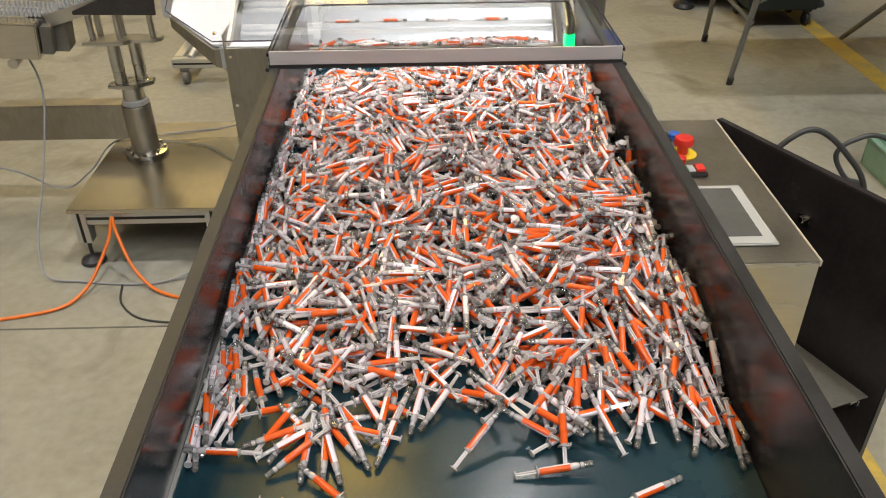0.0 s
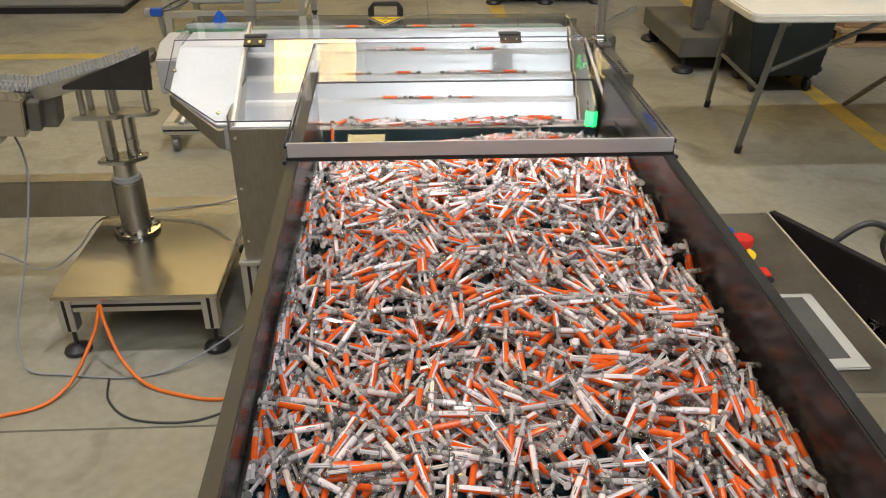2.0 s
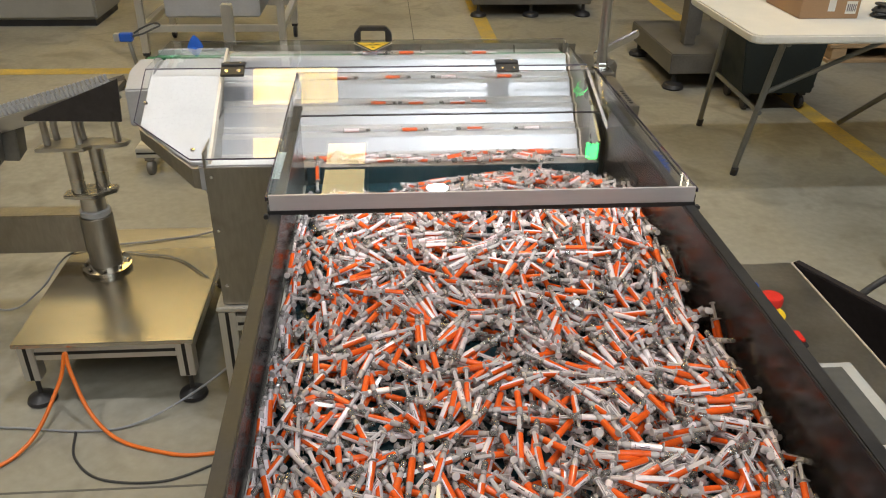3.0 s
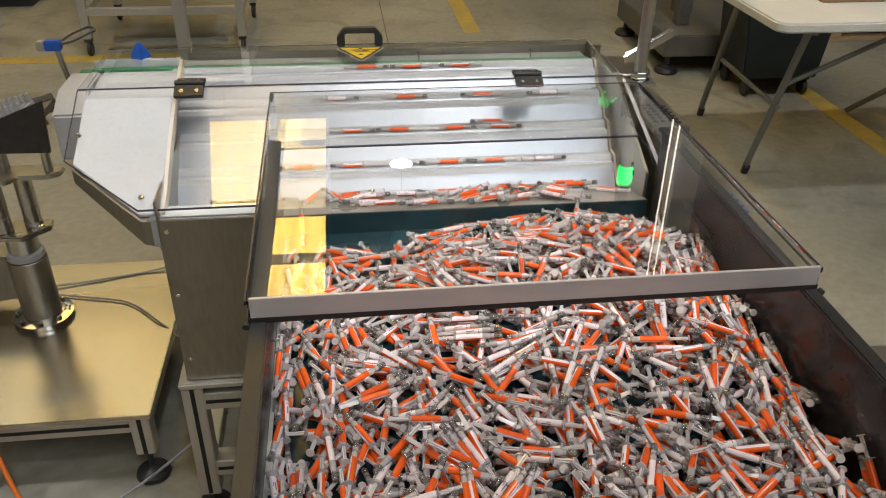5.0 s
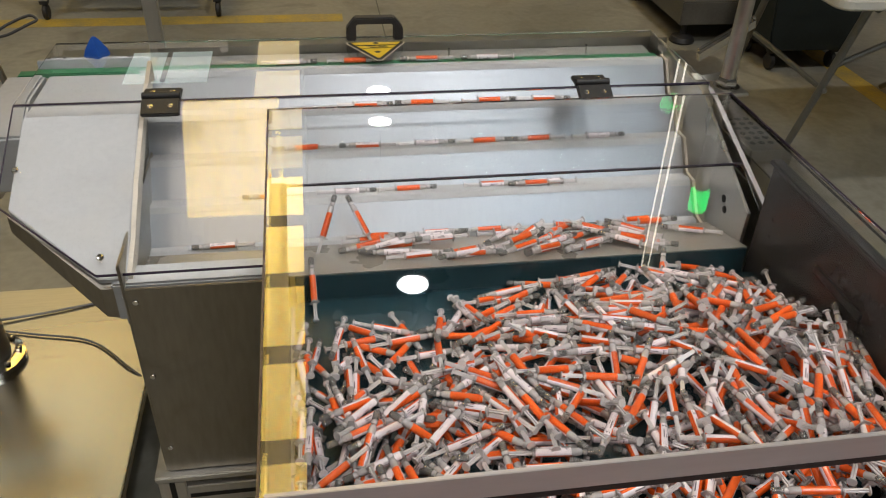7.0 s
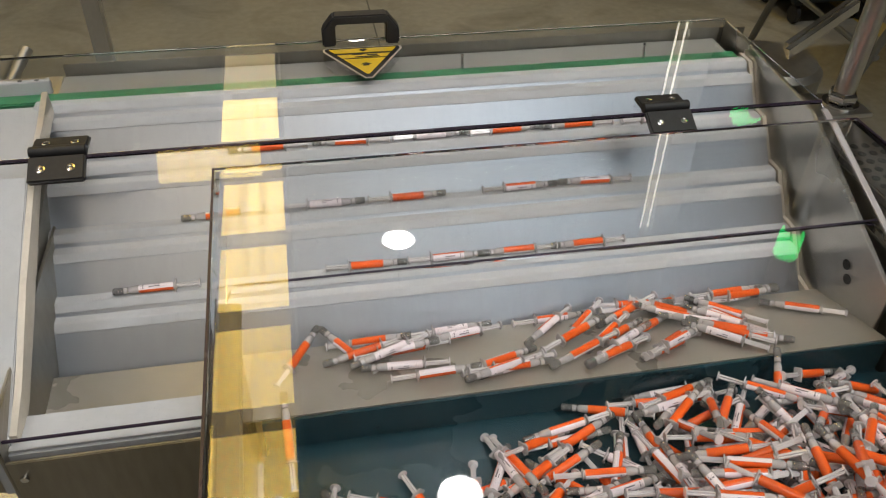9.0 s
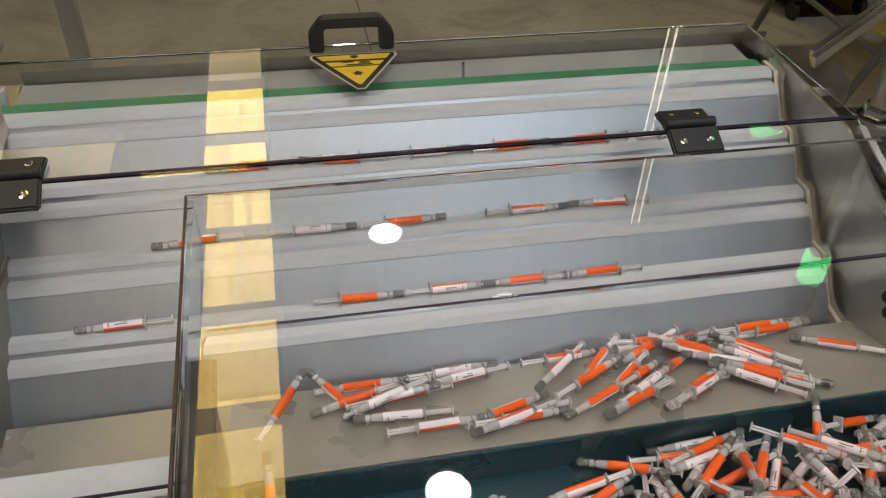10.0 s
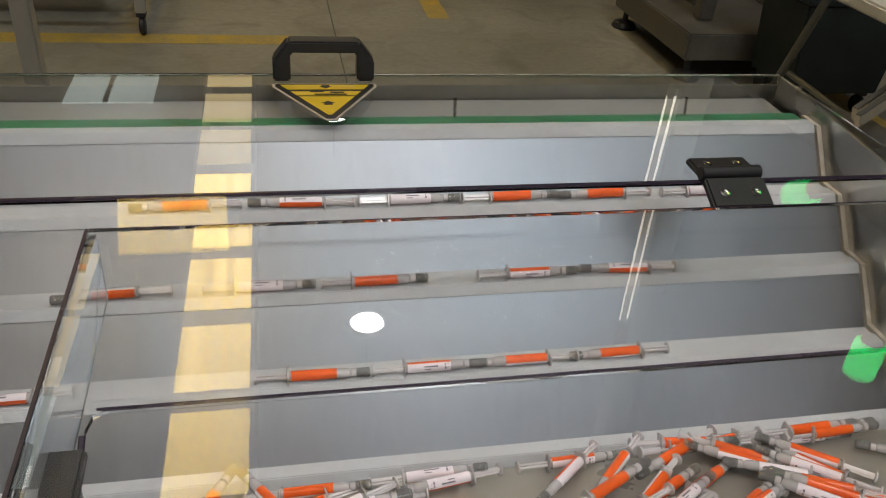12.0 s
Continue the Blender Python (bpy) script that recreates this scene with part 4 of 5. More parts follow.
# ---- control box ----
def build_control_box():
    c = thing("control_box", "stainless control box with its black door open", "control box")
    x0, x1, y0, y1, z0, z1 = 0.385, 0.620, 0.790, 1.368, 0.330, 0.725
    part("top_panel", bx(x0, x1, y0, y1, z1 - 0.003, z1, 0.001), STEEL_DULL, c)
    part("front_panel", bx(x0, x1, y0, y0 + 0.003, z0, z1 - 0.0035, 0.001), STEEL, c)
    part("back_panel", bx(x0, x1, y1 - 0.003, y1, z0, z1 - 0.0035, 0.001), STEEL_DULL, c)
    part("inner_panel", bx(x0, x0 + 0.003, y0 + 0.004, y1 - 0.004, z0, z1 - 0.0035), BLACK, c)
    part("floor_panel", prism([(x0 + 0.004, y0 + 0.004), (x1, y0 + 0.004), (0.852, 0.872), (x1 + 0.012, y1 - 0.02), (x1, y1 - 0.004), (x0 + 0.004, y1 - 0.004)], "z", z0 - 0.003, z0), DARK_STEEL, c)
    # warm glint on the box's open edge, put in as a cream strip
    part("rim", bx(x1 + 0.0005, x1 + 0.004, y0, y1, z1 - 0.012, z1 + 0.001, 0.001), CREAM, c, "pale strip along the open edge in place of its warm glint")
    part("stand", bx(0.40, 0.60, 0.85, 1.30, 0.0, z0 - 0.0035, 0.003), BLACK_MATT, c)
    door = part("door", moved(bx(0, 0.565, -0.009, 0.009, -0.62, 0.0, 0.002), pose(0.632, 1.372, 0.727, 0, 0, -63.9)), BLACK, c, "open black enclosure door")
    for u, v in ((0.29, -0.11), (0.515, -0.435)):
        part("latch", moved(joined(bx(u - 0.016, u + 0.016, -0.018, -0.0095, v - 0.010, v + 0.010, 0.002), rod((u, -0.009, v), (u, -0.028, v), 0.008, 14)), pose(0.632, 1.372, 0.727, 0, 0, -63.9)), CHROME, door, "chrome quarter-turn latch")
    # operating elements on the top
    e = part("stop_collar", lathe([(0.030, 0), (0.030, 0.003)], 28, Matrix.Translation((0.497, 1.195, z1 + 0.0004))), YELLOW, c, "yellow emergency-stop collar")
    part("stop_button", lathe([(0.011, 0.003), (0.012, 0.020), (0.020, 0.024), (0.0205, 0.034), (0.018, 0.039), (0.008, 0.0405)], 28, Matrix.Translation((0.497, 1.195, z1))), RED, e, "red mushroom emergency stop")
    part("button_base", bx(0.455, 0.492, 1.255, 1.295, z1 + 0.0004, z1 + 0.005, 0.001), BLACK_MATT, c)
    part("button", lathe([(0.012, 0), (0.012, 0.012), (0.010, 0.014)], 20, Matrix.Translation((0.500, 1.272, z1 + 0.0004))), BLUE, c, "round blue push button")
    part("button", lathe([(0.010, 0), (0.010, 0.007)], 20, Matrix.Translation((0.472, 1.272, z1 + 0.0055))), WHITE, c, "white push button")
    blk = part("switch_block", bx(0.462, 0.522, 1.092, 1.132, z1 + 0.0004, z1 + 0.008, 0.002), BLACK_MATT, c)
    part("key", bx(0.466, 0.484, 1.098, 1.126, z1 + 0.0085, z1 + 0.012, 0.001), GREEN_BUTTON, blk)
    part("key", bx(0.4855, 0.4985, 1.098, 1.126, z1 + 0.0085, z1 + 0.011, 0.001), WHITE, blk)
    part("key", bx(0.500, 0.518, 1.098, 1.126, z1 + 0.0085, z1 + 0.014, 0.001), RED, blk)
    part("knob", lathe([(0.012, 0), (0.012, 0.016), (0.009, 0.018)], 20, Matrix.Translation((0.480, 1.150, z1 + 0.0004))), RED, c, "small red knob")
    s = part("panel_frame", bx(0.425, 0.568, 0.838, 1.048, z1 + 0.0004, z1 + 0.006, 0.002), GREY_PLASTIC, c, "pale grey touch-panel frame")
    part("screen", bx(0.440, 0.546, 0.862, 1.034, z1 + 0.0062, z1 + 0.0072), SCREEN, s, "dark touch screen, switched off")
    solid("thick_cable", tube([(0.70, 1.25, 0.334), (0.71, 1.31, 0.48), (0.743, 1.35, 0.604), (0.799, 1.35, 0.683), (0.86, 1.35, 0.701), (0.942, 1.35, 0.637), (1.01, 1.35, 0.538), (1.07, 1.37, 0.30), (1.09, 1.38, 0.01)], 0.007, 12), DARK_TUBE, "thick dark grey cable arching out of the control box", "cable")
    solid("thick_cable", tube([(1.50, 1.62, 0.01), (1.36, 1.6, 0.44), (1.177, 1.6, 0.558), (1.094, 1.6, 0.552), (1.059, 1.6, 0.511), (1.101, 1.6, 0.441), (1.173, 1.6, 0.378), (1.26, 1.62, 0.01)], 0.007, 12), DARK_TUBE, "thick dark grey cable looped beside the control box", "cable")
    g = thing("green_crate", "pale green plastic crate on the floor", "crate", (1.86, 2.33, 0))
    part("wall", joined(bx(-0.16, 0.3, -0.2, -0.19, 0.005, 0.13, 0.002), bx(-0.16, 0.3, 0.19, 0.2, 0.005, 0.13, 0.002), bx(-0.16, -0.15, -0.19, 0.19, 0.005, 0.13, 0.002), bx(0.29, 0.3, -0.19, 0.19, 0.005, 0.13, 0.002)), CRATE, g)
    part("bottom", bx(-0.16, 0.3, -0.2, 0.2, 0.0, 0.005), CRATE, g)
    part("rim", joined(bx(-0.175, 0.315, -0.215, -0.2, 0.118, 0.13, 0.002), bx(-0.175, -0.16, -0.2, 0.2, 0.118, 0.13, 0.002)), CRATE, g)


# ---- folding table and the far hall ----
def build_table():
    t = thing("folding_table", "white plastic folding table with grey steel legs", "table")
    x0, x1, y0, y1 = 1.245, 3.05, 3.02, 3.76
    poly = []
    for cx, cy, a0 in ((x0 + 0.05, y0 + 0.05, 180), (x1 - 0.05, y0 + 0.05, 270), (x1 - 0.05, y1 - 0.05, 0), (x0 + 0.05, y1 - 0.05, 90)):
        poly += [(cx + 0.05 * math.cos(radians(a0 + i * 18)), cy + 0.05 * math.sin(radians(a0 + i * 18))) for i in range(6)]
    part("tabletop", prism(poly, "z", 0.705, 0.740, 0.006), TABLE_TOP, t)
    for xt, xb in ((1.42, 1.47), (2.85, 2.80)):
        for y0l, y1l in ((3.12, 3.385), (3.66, 4.03)):
            xs = xb if xb > 2 else (1.448 if y0l < 3.3 else 1.517)
            part("leg", rod((xt, y0l, 0.704), (xs, y1l, 0.03), 0.0135, 14), LEG_GREY, t)
            part("leg_cap", rod((xs - (xs - xt) * 0.0, y1l, 0.0), (xs, y1l - 0.012, 0.04), 0.016, 14), BLACK_MATT, t, "black rubber leg cap")
        part("spreader", rod((xt + 0.02, 3.24, 0.35), (xt + 0.05, 3.82, 0.35), 0.010, 12), LEG_GREY, t)
        part("top_spreader", rod((xt, 3.08, 0.69), (xt, 3.70, 0.69), 0.012, 12), LEG_GREY, t)
    part("brace", rod((1.44, 3.24, 0.44), (1.95, 3.20, 0.70), 0.010, 12), LEG_GREY, t)
    part("leg", rod((2.25, 3.12, 0.704), (2.269, 3.985, 0.02), 0.0135, 14), LEG_GREY, t)
    b = thing("cardboard_box", "brown cardboard box on the folding table", "box", (0, 0, 0.7402))
    part("carton", bx(1.54, 1.79, 3.28, 3.60, 0.0, 0.16, 0.003), CARD, b)
    part("tape", bx(1.655, 1.685, 3.2785, 3.2797, 0.03, 0.13), TABLE_TOP, b)
    part("label", bx(1.73, 1.775, 3.2785, 3.2797, 0.02, 0.07), TABLE_TOP, b, "white label with printed bars")
    for i in range(5):
        part("bar", bx(1.735 + 0.008 * i, 1.739 + 0.008 * i, 3.2770, 3.2783, 0.03, 0.06), PRINT, b)
    pts = []
    for i in range(60):
        a = i * 0.7
        pts.append((1.99 + (0.10 + 0.03 * math.sin(i * 1.9)) * math.cos(a), 3.30 + (0.07 + 0.02 * math.cos(i * 2.3)) * math.sin(a), 0.748 + 0.0006 * i + 0.004 * math.sin(i)))
    solid("cable_coil", tube(pts, 0.006, 8, 4), DARK_TUBE, "tangled black cable coil on the folding table", "cable")


def far_machine(name, label, x0, x1, y0, y1, top, posts, mats, feet=True):
    m = thing(name, label, "machine")
    part("base", bx(x0, x1, y0, y1, 0.10, 0.22, 0.006), mats[0], m)
    if feet:
        for x in (x0 + 0.05, (x0 + x1) / 2, x1 - 0.05):
            for y in (y0 + 0.05, y1 - 0.05):
                part("foot", lathe([(0.06, 0), (0.066, 0.01), (0.055, 0.03), (0.015, 0.045), (0.012, 0.10)], 20, Matrix.Translation((x, y, 0))), BLACK_MATT, m)
    for (px, py, w, d, h) in posts:
        part("column", bx(px - w / 2, px + w / 2, py - d / 2, py + d / 2, 0.2205, h, 0.006), mats[1], m)
    part("head", bx(x0 + 0.08, x1 - 0.05, y0 + 0.2, y1 - 0.1, top - 0.35, top, 0.012), mats[1], m)
    part("panel", bx(x0 + 0.15, x1 - 0.15, y0 + 0.18, y0 + 0.1995, top - 0.30, top - 0.06, 0.004), mats[0], m)
    return m


def build_far():
    far_machine("packing_machine", "dull steel packing machine on black feet", 1.53, 2.45, 4.62, 5.45, 1.55,
                ((1.80, 5.1, 0.10, 0.10, 1.2), (2.20, 5.1, 0.12, 0.12, 1.2), (1.70, 4.85, 0.07, 0.07, 0.9)), (DARK_STEEL, DARK_STEEL))
    b = thing("waste_bin", "dark grey wheeled bin under the machine", "bin", (2.02, 4.40, 0))
    part("body", prism([(-0.20, 0.10), (0.20, 0.10), (0.24, 0.46), (-0.24, 0.46)], "y", -0.16, 0.16, 0.006), TEAL_PAINT, b)
    part("rim", bx(-0.255, 0.255, -0.175, 0.175, 0.461, 0.485, 0.005), TEAL_PAINT, b)
    for x in (-0.16, 0.16):
        for y in (-0.12, 0.12):
            part("castor", joined(rod((x - 0.012, y, 0.04), (x + 0.012, y, 0.04), 0.04, 18), bx(x - 0.02, x + 0.02, y - 0.02, y + 0.02, 0.081, 0.0998, 0.002)), BLACK_MATT, b)
    far_machine("labelling_machine", "stainless labelling machine standing on round feet", 0.55, 1.50, 6.5, 7.3, 1.6, ((0.8, 6.9, 0.12, 0.12, 1.3), (1.25, 6.9, 0.10, 0.10, 1.3)), (DARK_STEEL, DARK_STEEL))
    # aluminium guard frame
    g = thing("guard_frame", "aluminium guard frame with clear panes on castors", "machine guard")
    for x, y in ((-1.66, 5.95), (-0.80, 5.20), (-1.66, 5.20), (-0.80, 5.95)):
        part("post", bx(x - 0.022, x + 0.022, y - 0.022, y + 0.022, 0.10, 2.1, 0.003), ALU, g)
        part("castor", joined(rod((x - 0.012, y, 0.04), (x + 0.012, y, 0.04), 0.04, 18), bx(x - 0.02, x + 0.02, y - 0.02, y + 0.02, 0.081, 0.0998, 0.002)), BLACK_MATT, g)
    for z in (0.25, 1.0, 2.05):
        for y in (5.20, 5.95):
            part("rail", bx(-1.637, -0.823, y - 0.02, y + 0.02, z - 0.02, z + 0.02, 0.002), ALU, g)
        for x in (-1.66, -0.80):
            part("rail", bx(x - 0.02, x + 0.02, 5.223, 5.927, z - 0.02, z + 0.02, 0.002), ALU, g)
    part("inner_box", bx(-1.55, -0.95, 5.35, 5.85, 0.28, 0.95, 0.01), WHITE, g)
    # wheeled aluminium stand behind the cart
    s = thing("wheeled_stand", "low aluminium stand on swivel castors", "stand")
    part("rail", bx(-1.29, -0.80, 3.50, 3.545, 0.085, 0.13, 0.003), ALU, s)
    part("rail", bx(-1.29, -1.245, 3.546, 4.1, 0.085, 0.13, 0.003), ALU, s)
    part("rail_slot", bx(-1.285, -0.805, 3.4985, 3.4998, 0.103, 0.112), SLOT, s)
    part("upright", bx(-0.845, -0.80, 3.546, 3.59, 0.085, 0.75, 0.003), ALU, s)
    part("strut", rod((-1.20, 3.523, 0.13), (-1.10, 3.80, 0.28), 0.018, 12), ALU, s)
    for x, y in ((-1.235, 3.52), (-0.82, 3.52), (-1.265, 4.05)):
        part("castor", joined(rod((x - 0.014, y, 0.034), (x + 0.014, y, 0.034), 0.034, 20), bx(x - 0.02, x + 0.02, y - 0.02, y + 0.02, 0.0685, 0.0848, 0.002)), DARK_STEEL, s)
    # pallet with goods
    p = thing("pallet", "wooden pallet on the floor", "pallet", (3.30, 5.55, 0))
    for y in (-0.35, 0.0, 0.35):
        part("runner", bx(-0.5, 0.5, y - 0.045, y + 0.045, 0.0, 0.022, 0.002), PINE, p)
        for x in (-0.43, 0.0, 0.43):
            part("block", bx(x - 0.05, x + 0.05, y - 0.045, y + 0.045, 0.0225, 0.10, 0.003), PINE, p)
    for i in range(6):
        part("plank", bx(-0.5, 0.5, -0.40 + 0.14 * i, -0.30 + 0.14 * i, 0.1005, 0.122, 0.002), PINE, p)
    k = thing("carton_stack", "brown cartons stacked on a pallet", "carton", (3.30, 5.55, 0.1225))
    for x in (-0.25, 0.22):
        for z in (0, 0.301):
            part("carton", bx(x - 0.21, x + 0.22, -0.35, 0.33, z, z + 0.30, 0.004), CARD, k)
    q = thing("tall_cabinet", "tall grey steel cabinet against the hall", "cabinet", (-3.2, 6.6, 0))
    part("body", bx(-0.9, 0.9, -0.3, 0.3, 0.05, 2.2, 0.008), WALL, q)
    part("plinth", bx(-0.88, 0.88, -0.28, 0.28, 0.0, 0.0495), BLACK_MATT, q)
    for x in (-0.45, 0.45):
        part("door", bx(x - 0.44, x + 0.44, -0.318, -0.301, 0.07, 2.18, 0.004), WALL, q)


# ---- syringes ----
R = 0.0046


def syringe_meshes():
    """The four parts of a syringe along x, its middle at the origin: clear barrel, wrapped label, plunger, cap."""
    turn = pose(0, 0, 0, 0, 90, 0)
    n = 10

    def along(profile, sides=n):
        return lathe(profile, sides, turn)
    barrel = along([(R * 0.93, -0.020), (R, -0.018), (R, 0.026), (R * 0.85, 0.029), (R * 0.5, 0.0305)])
    flange = bx(-0.0215, -0.0198, -0.0078, 0.0078, -0.0052, 0.0052, 0.0006, 1)
    barrel = into(barrel, flange)
    label = bmesh.new()
    k, x0, x1 = 14, -0.018, 0.019
    ring = []
    for x in (x0, x1):
        ring.append([label.verts.new((x, 1.045 * R * math.cos(2 * math.pi * i / k), 1.045 * R * math.sin(2 * math.pi * i / k))) for i in range(k)])
    for i in range(k):
        f = label.faces.new((ring[0][i], ring[0][(i + 1) % k], ring[1][(i + 1) % k], ring[1][i]))
        f.material_index = 0 if i < 8 else 1
    for j, (a, b, lo, hi) in enumerate(((-0.004, 0.008, 9.2, 9.8), (-0.004, 0.002, 10.4, 10.8), (0.0135, 0.0150, 8.6, 9.4), (0.0135, 0.0150, 9.8, 10.9), (0.0160, 0.0170, 8.6, 10.2))):
        vs = []
        for x, i in ((a, lo), (b, lo), (b, hi), (a, hi)):
            q = 2 * math.pi * i / k
            vs.append(label.verts.new((x, 1.075 * R * math.cos(q), 1.075 * R * math.sin(q))))
        label.faces.new(vs).material_index = 2
    bmesh.ops.recalc_face_normals(label, faces=[f for f in label.faces if f.material_index < 2])
    plunger = joined(bx(-0.046, -0.0216, -0.0008, 0.0008, -0.0026, 0.0026), bx(-0.046, -0.0216, -0.0026, 0.0026, -0.0007, 0.0007),
                     along([(0.0050, -0.0475), (0.0054, -0.047), (0.0054, -0.046), (0.0045, -0.0458)], 12))
    neck = along([(R * 0.55, 0.0306), (R * 0.86, 0.0312), (R * 0.86, 0.0352), (R * 0.6, 0.0356)])
    barrel = into(barrel, neck)
    cap = along([(R * 0.70, 0.0357), (R * 0.90, 0.0360), (R * 0.90, 0.0380), (R * 0.76, 0.0384), (R * 0.92, 0.0390), (R * 0.92, 0.0400), (R * 0.76, 0.0404), (R * 0.92, 0.0410), (R * 0.92, 0.0420), (R * 0.76, 0.0424), (R * 0.92, 0.0430), (R * 0.92, 0.0455), (R * 0.75, 0.0468)])
    cap = into(cap, along([(R * 0.3, 0.0362), (R * 0.52, 0.0366), (R * 0.52, 0.0450), (R * 0.3, 0.0454)], 6))
    stop = along([(R * 0.8, 0.0195), (R * 0.86, 0.020), (R * 0.86, 0.0230), (R * 0.6, 0.0240)], 8)
    for b in (barrel, label, plunger, cap, stop):
        for v in b.verts:
            v.co.x *= 1.04
    return (("barrel", finish(barrel, "barrel", CLEAR_BODY), "clear barrel with finger flange"), ("wrap_label", finish(label, "wrap_label", [ORANGE, LABEL_WHITE, PRINT]), "orange and white wrap label"),
            ("plunger", finish(plunger, "plunger", CLEAR_ROD), "frosted plunger rod"), ("cap", finish(cap, "cap", CAP_GREY), "smoky ribbed cap"),
            ("stopper", finish(stop, "stopper", STOPPER), "dark rubber stopper"))


LABEL = "capped plastic syringe with an orange and white wrap label"
MESHES = syringe_meshes()


def build_syringe(m, group):
    s = new("syringe")
    s.empty_display_size = 0.02
    s.matrix_basis = m
    tagged(s, LABEL, "syringe", group)
    for name, me, label in MESHES:
        ob = new(name, me)
        ob.parent = s
        tagged(ob, label)
    return s


CELL = 0.005
GX, GY = (-0.38, 0.38), (0.10, 2.0)
heights = np.zeros((int((GX[1] - GX[0]) / CELL) + 1, int((GY[1] - GY[0]) / CELL) + 1))
rng = random.Random(11)


def ground(x, y):
    return BELT_Z if y < 1.818 else (0.745 - 0.294 * (y - 1.8255) if y < 1.956 else 0.706)


for i in range(heights.shape[0]):
    for j in range(heights.shape[1]):
        heights[i, j] = ground(GX[0] + i * CELL, GY[0] + j * CELL)


def rest(x, y, yaw, sink=0.46, limit=38, top=9.0):
    """Lays a syringe on what is already there and returns its pose."""
    c, s = math.cos(yaw), math.sin(yaw)
    pts = []
    for k in range(-10, 11):
        u = k * 0.0049
        px, py = x + u * c, y + u * s
        i, j = int((px - GX[0]) / CELL), int((py - GY[0]) / CELL)
        if not (0 <= i < heights.shape[0] and 0 <= j < heights.shape[1]) or px < -0.351 or px > 0.359:
            return None
        pts.append((u, heights[i, j]))
    left, right = [p for p in pts if p[0] < 0], [p for p in pts if p[0] > 0]
    best = None
    for a in left:
        for b in right:
            slope = (b[1] - a[1]) / (b[0] - a[0])
            base = a[1] - slope * a[0]
            if all(base + slope * u >= h - 1e-6 for u, h in pts):
                if best is None or base < best[0]:
                    best = (base, slope)
    if best is None:
        best = (max(h for _, h in pts), 0.0)
    base, slope = best
    slope = max(-math.tan(radians(limit)), min(math.tan(radians(limit)), slope))
    z = base + R
    if z > top:
        return None
    for u, h in pts:
        for off in (-0.0035, 0.0, 0.0035):
            i = int((x + u * c - off * s - GX[0]) / CELL)
            j = int((y + u * s + off * c - GY[0]) / CELL)
            if 0 <= i < heights.shape[0] and 0 <= j < heights.shape[1]:
                heights[i, j] = max(heights[i, j], z + slope * u - R + 2 * R * sink)
    return Matrix.Translation((x, y, z + 0.0008)) @ pose(0, 0, 0, 0, -math.degrees(math.atan(slope)), math.degrees(yaw)) @ pose(0, 0, 0, rng.uniform(0, 360))


def far_edge(x):
    return float(np.interp(x, (-0.34, -0.17, -0.06, 0.08, 0.20, 0.34), (1.665, 1.680, 1.735, 1.795, 1.800, 1.720)))


def lay_heap():
    poses = []
    tries = 0
    while len(poses) < 3300 and tries < 110000:
        tries += 1
        x, y = rng.uniform(-0.349, 0.357), rng.uniform(0.30, 1.835)
        front = 0.475 + 0.012 * math.sin(x * 9 + 1) + 0.022 * math.sin(x * 23 + 2) + 0.015 * math.exp(-((x + 0.02) / 0.09) ** 2)
        back = far_edge(x)
        want = min(1.0, max(0.0, (y - front + 0.06) / 0.16)) * min(1.0, max(0.0, (back + 0.05 - y) / 0.14))
        want *= 0.80 + 0.20 * noise.noise((x * 5, y * 5, 0.3)) + 0.10 * (x / 0.33) + 0.10 * (abs(x) > 0.26) + 0.05 * (x > 0.22)
        if rng.random() > want:
            continue
        yaw = rng.uniform(0, 2 * math.pi)
        if abs(x) > 0.27 and rng.random() < 0.6:
            yaw = math.pi / 2 * rng.choice((1, -1)) + rng.gauss(0, 0.3)
        top = 0.770 + 0.018 * (x / 0.34) + 0.012 * noise.noise((x * 6, y * 6, 1.7)) - 0.30 * max(0.0, y - back + 0.14) - 0.16 * max(0.0, front + 0.22 - y) - 0.22 * max(0.0, abs(x) - 0.285)
        top = max(top, 0.724)
        m = rest(x, y, yaw, top=top)
        if m is not None:
            poses.append(m)
    # stragglers on the bare belt and a fan of them in the tray
    for x, y, a in ((0.112, 0.365, 4), (0.222, 0.332, 24), (-0.266, 0.330, 180), (-0.165, 0.345, 140), (-0.300, 0.400, 178), (-0.205, 0.395, 215), (0.020, 0.405, 45), (0.345, 0.42, 110), (0.305, 0.43, 125)):
        m = rest(x, y, radians(a))
        poses += [m] if m is not None else []
    def fan(count, x0, x1, y0, y1, yaw, spread):
        made = 0
        for _ in range(400):
            x, y, turn = rng.uniform(x0, x1), rng.uniform(y0, y1), yaw + rng.gauss(0, spread) + rng.choice((0, 180))
            m = rest(x, y, radians(turn), 0.30, 9, ground(x, y) + 0.0135)
            if m is not None:
                poses.append(m)
                made += 1
            if made == count:
                break
    fan(8, -0.20, 0.27, 1.944, 1.953, 3, 4)
    fan(5, -0.24, -0.08, 1.905, 1.948, 10, 9)
    fan(8, -0.22, -0.07, 1.850, 1.915, 358, 12)
    fan(14, -0.03, 0.11, 1.858, 1.940, 30, 7)
    fan(10, 0.09, 0.20, 1.858, 1.938, 322, 10)
    for x, y, a in ((-0.33, 1.80, 92), (0.30, 1.905, 150), (0.22, 1.948, 2)):
        m = rest(x * 0.98, y, radians(a))
        poses += [m] if m is not None else []
    return poses


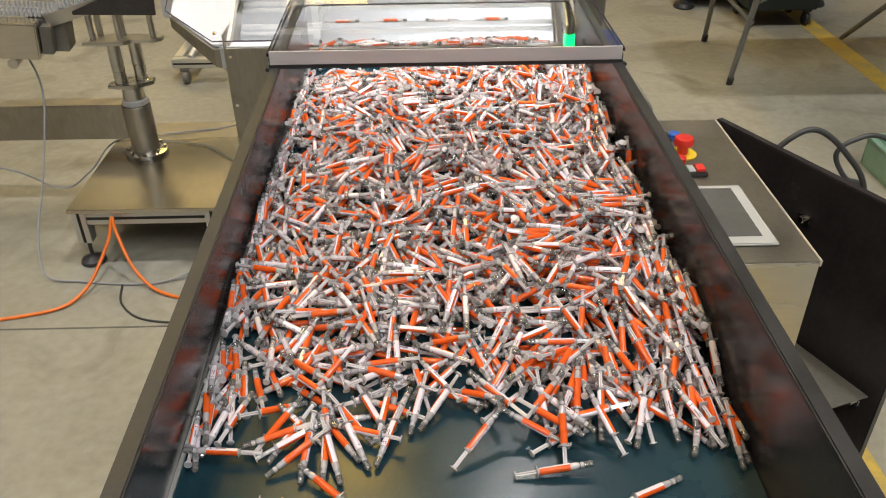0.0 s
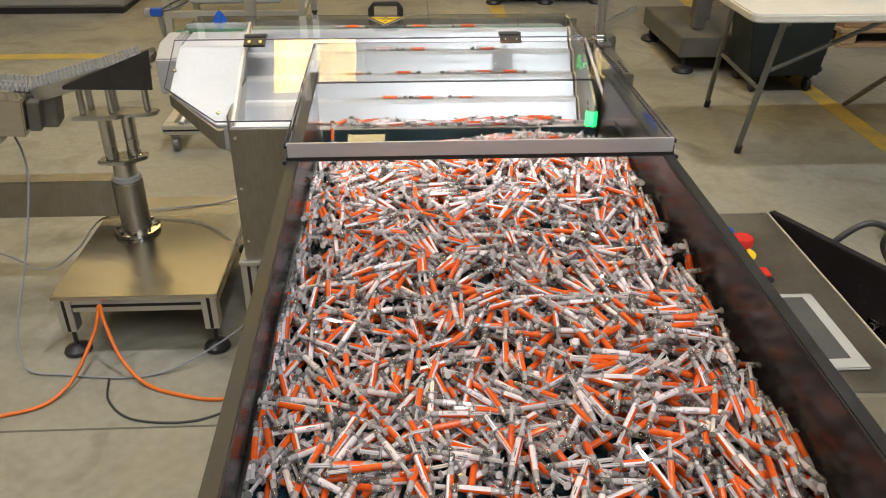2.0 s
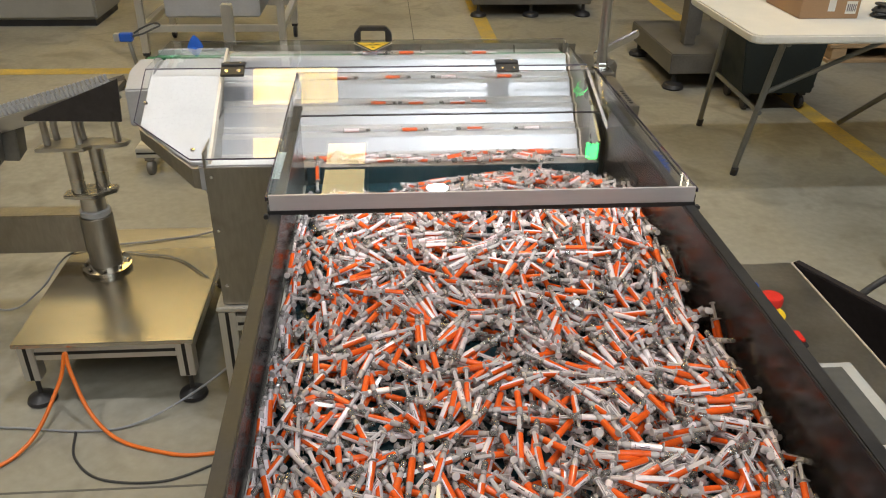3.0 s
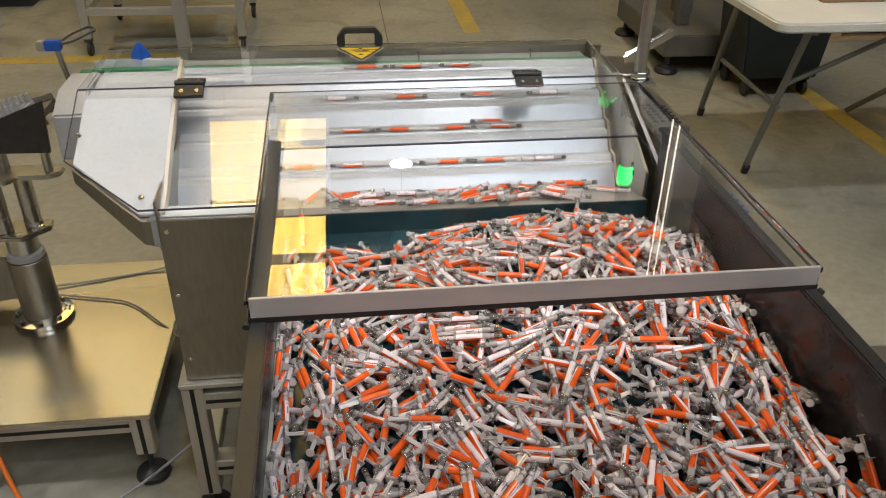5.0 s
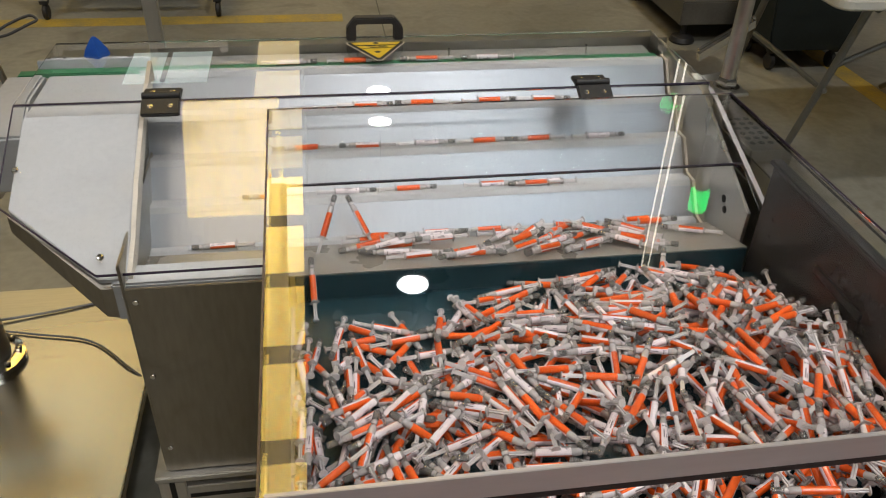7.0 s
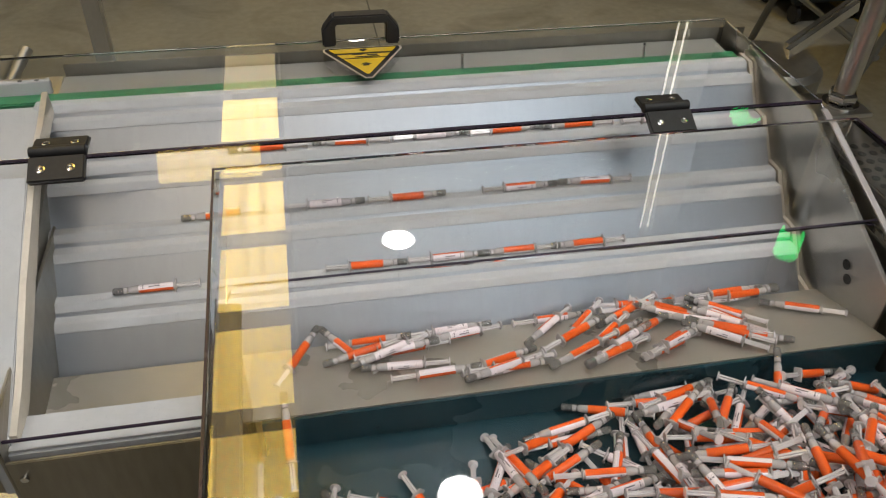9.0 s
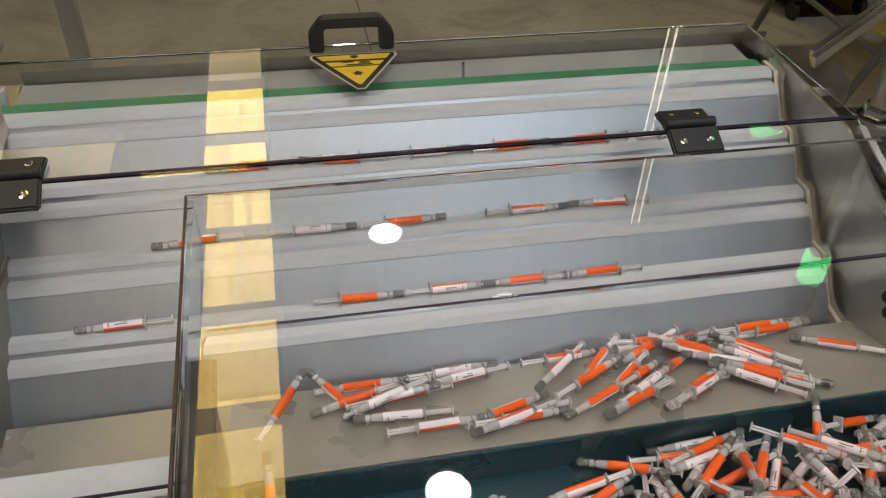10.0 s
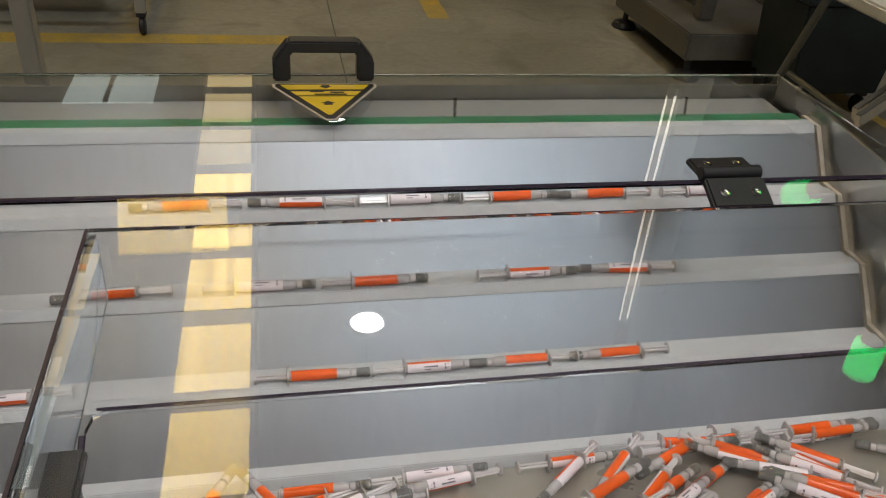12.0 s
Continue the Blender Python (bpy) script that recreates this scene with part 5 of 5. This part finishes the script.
def build_heap():
    poses = lay_heap()
    # the loose ones on top, from the cover's bar to the tray, are things of their own; the rest is one heap
    order = sorted(poses, key=lambda m: -(m.translation.z + (0.05 if m.translation.y > 1.35 else 0.0) + (0.2 if m.translation.y > 1.80 else 0)))
    single, rest_of = order[:270], order[270:]
    for m in single:
        build_syringe(m, "syringes in the feeder")
    verts, faces, mats, slots = [], [], [], []
    base = []
    for _, me, _ in MESHES:
        co = np.array([v.co[:] for v in me.vertices])
        polys = [tuple(p.vertices) for p in me.polygons]
        idx = []
        for p in me.polygons:
            mt = me.materials[p.material_index]
            if mt not in slots:
                slots.append(mt)
            idx.append(slots.index(mt))
        base.append((co, polys, idx))
    chunks, count = [], 0
    for m in rest_of:
        a = np.array(m)
        for co, polys, idx in base:
            chunks.append(co @ a[:3, :3].T + a[:3, 3])
            faces += [tuple(i + count for i in p) for p in polys]
            mats += idx
            count += len(co)
    me = bpy.data.meshes.new("syringe_heap")
    me.from_pydata(np.concatenate(chunks).tolist(), [], faces)
    for mt in slots:
        me.materials.append(mt)
    me.polygons.foreach_set("material_index", mats)
    me.polygons.foreach_set("use_smooth", [True] * len(me.polygons))
    me.set_sharp_from_angle(angle=radians(40))
    tagged(new("syringe_heap", me), "deep heap of capped syringes with orange and white labels on the belt", "syringes", kind="stuff")


# syringes that ride up the steps: position along the ledge, and the ledge on which they end
RIDERS = [(x, 1) for x in (-0.325, -0.222, -0.120, -0.02, 0.078, 0.188)] + [(x, 2) for x in (-0.385, -0.262, -0.160, -0.015, 0.085)] + [(x, 3) for x in (-0.465, -0.22, -0.12, -0.03)]
RIDERS += [(x, 0) for x in (-0.22, -0.12, 0.00, 0.10)] + [(x, -1) for x in (-0.25, -0.10, 0.07, 0.22)] + [(x, -2) for x in (-0.18, -0.08, 0.03)] + [(x, -3) for x in (-0.28, -0.14, 0.01, 0.16)] + [(x, -4) for x in (-0.2, -0.1, 0.1)] + [(x, -5) for x in (-0.24, -0.02, 0.14)]
RIDING = []


def build_riders():
    for x, k in RIDERS:
        s = build_syringe(pose(x, 2, 0.8), "syringes on the steps")
        RIDING.append((s, x, k, rng.choice((0, 180)) + rng.gauss(0, 1.5), rng.uniform(0, 360)))


LEANING = []


def build_loose():
    for x, yaw, lean in ((-0.300, 60, -48), (-0.245, 125, -44)):
        s = build_syringe(pose(x, 1.93, 0.8), "syringes in the tray")
        lying = pose(x - 0.01, 1.925, 0.7165 + R + 0.004, 0, 0, yaw) @ pose(0, 0, 0, 40)
        leaning = pose(x, 1.945, 0.7095 + R + 0.037, 0, lean, yaw) @ pose(0, 0, 0, 40)
        LEANING.append((s, lying, leaning))
    return build_syringe(pose(0.085, 2.1, 0.81), "syringes on the steps")


# ---- what moves ----
UP_ENDS = [7.45 - 1.24 * n for n in range(5, -1, -1)]
UP, DOWN = 0.42, 0.82


def motions():
    rows = [(0.0, 1.0), (0.80, 0.0)]
    for e in UP_ENDS:
        rows += [(e - UP, 0.0), (e, 1.0)]
    rows += [(11.0, 1.0), (11.85, 0.0), (12.0, 0.0)]
    for plate in MOVING:
        walk(plate, [(t, Matrix.Translation(RISE * s)) for t, s in rows])
    for s, x, end, yaw, roll in RIDING:
        def on_fixed(k):
            y, z = step_edge(k)
            return (x, y + 0.0068, z + R + 0.0006)

        def on_plate(k, frac):
            y, z = step_edge(k)
            p = Vector((x, y + LEDGE + 0.0068, z - 0.003 + R + 0.0006)) + RISE * frac
            return tuple(p)

        def at(p):
            return Matrix.Translation(p) @ pose(0, 0, 0, 0, 0, yaw) @ pose(0, 0, 0, roll)
        k = end + 6
        path = [(0.0, at(on_fixed(min(k, 4))))]
        gone = None
        for e in UP_ENDS:
            if gone is None and 1 <= k <= 4:
                path += [(e - UP - 0.10, at(on_fixed(k))), (e - UP, at(on_plate(k, 0))), (e, at(on_plate(k, 1))), (e + 0.10, at(on_fixed(k - 1)))]
                if k - 1 == 0:
                    gone = e
            k -= 1
        if gone is not None and gone < 11:
            belt = (x, 2.255, 0.8925 + R)
            side = Matrix.Translation((-0.784, 2.155, 0.83)) @ pose(0, 0, 0, 0, 0, 60 if abs(yaw) < 90 else 120) @ pose(0, 0, 0, roll)
            path += [(gone + 0.4, at(on_fixed(0))), (gone + 0.6, at(belt)), (gone + 1.2, at((-0.73, 2.255, 0.8925 + R))), (gone + 1.4, side)]
            path = [p for p in path if p[0] < 12.0]
        last = path[-1][1]
        path.append((12.0, last))
        walk(s, path)
    for s, lying, leaning in LEANING:
        walk(s, [(0.0, lying), (5.6, lying), (5.85, leaning), (7.2, leaning), (7.5, lying), (12.0, lying)])
    s = TUMBLER
    y2, z2 = step_edge(2)
    y3, z3 = step_edge(3)
    up = pose(0.085, y2 + 0.007, z2 + R + 0.001, 0, 0, 176)
    low = pose(0.06, y3 + 0.007, z3 + R + 0.001, 0, 0, 181)
    walk(s, [(0.0, up), (5.0, up), (5.15, pose(0.09, y2 - 0.004, z2 + 0.012, 0, 18, 170)), (5.35, pose(0.07, y3 + 0.012, z3 + 0.035, 0, 22, 165)), (5.5, low), (12.0, low)])


build_hall()
build_lamps()
build_skylight()
build_roof_window()
build_rear_sheen_panels()
build_tube_light()
build_conveyor()
build_shield()
LID_Z = build_feeder()
build_lid(LID_Z)
build_feeder_fittings()
build_cart()
build_control_box()
build_table()
build_far()
build_riders()
TUMBLER = build_loose()
build_heap()
motions()
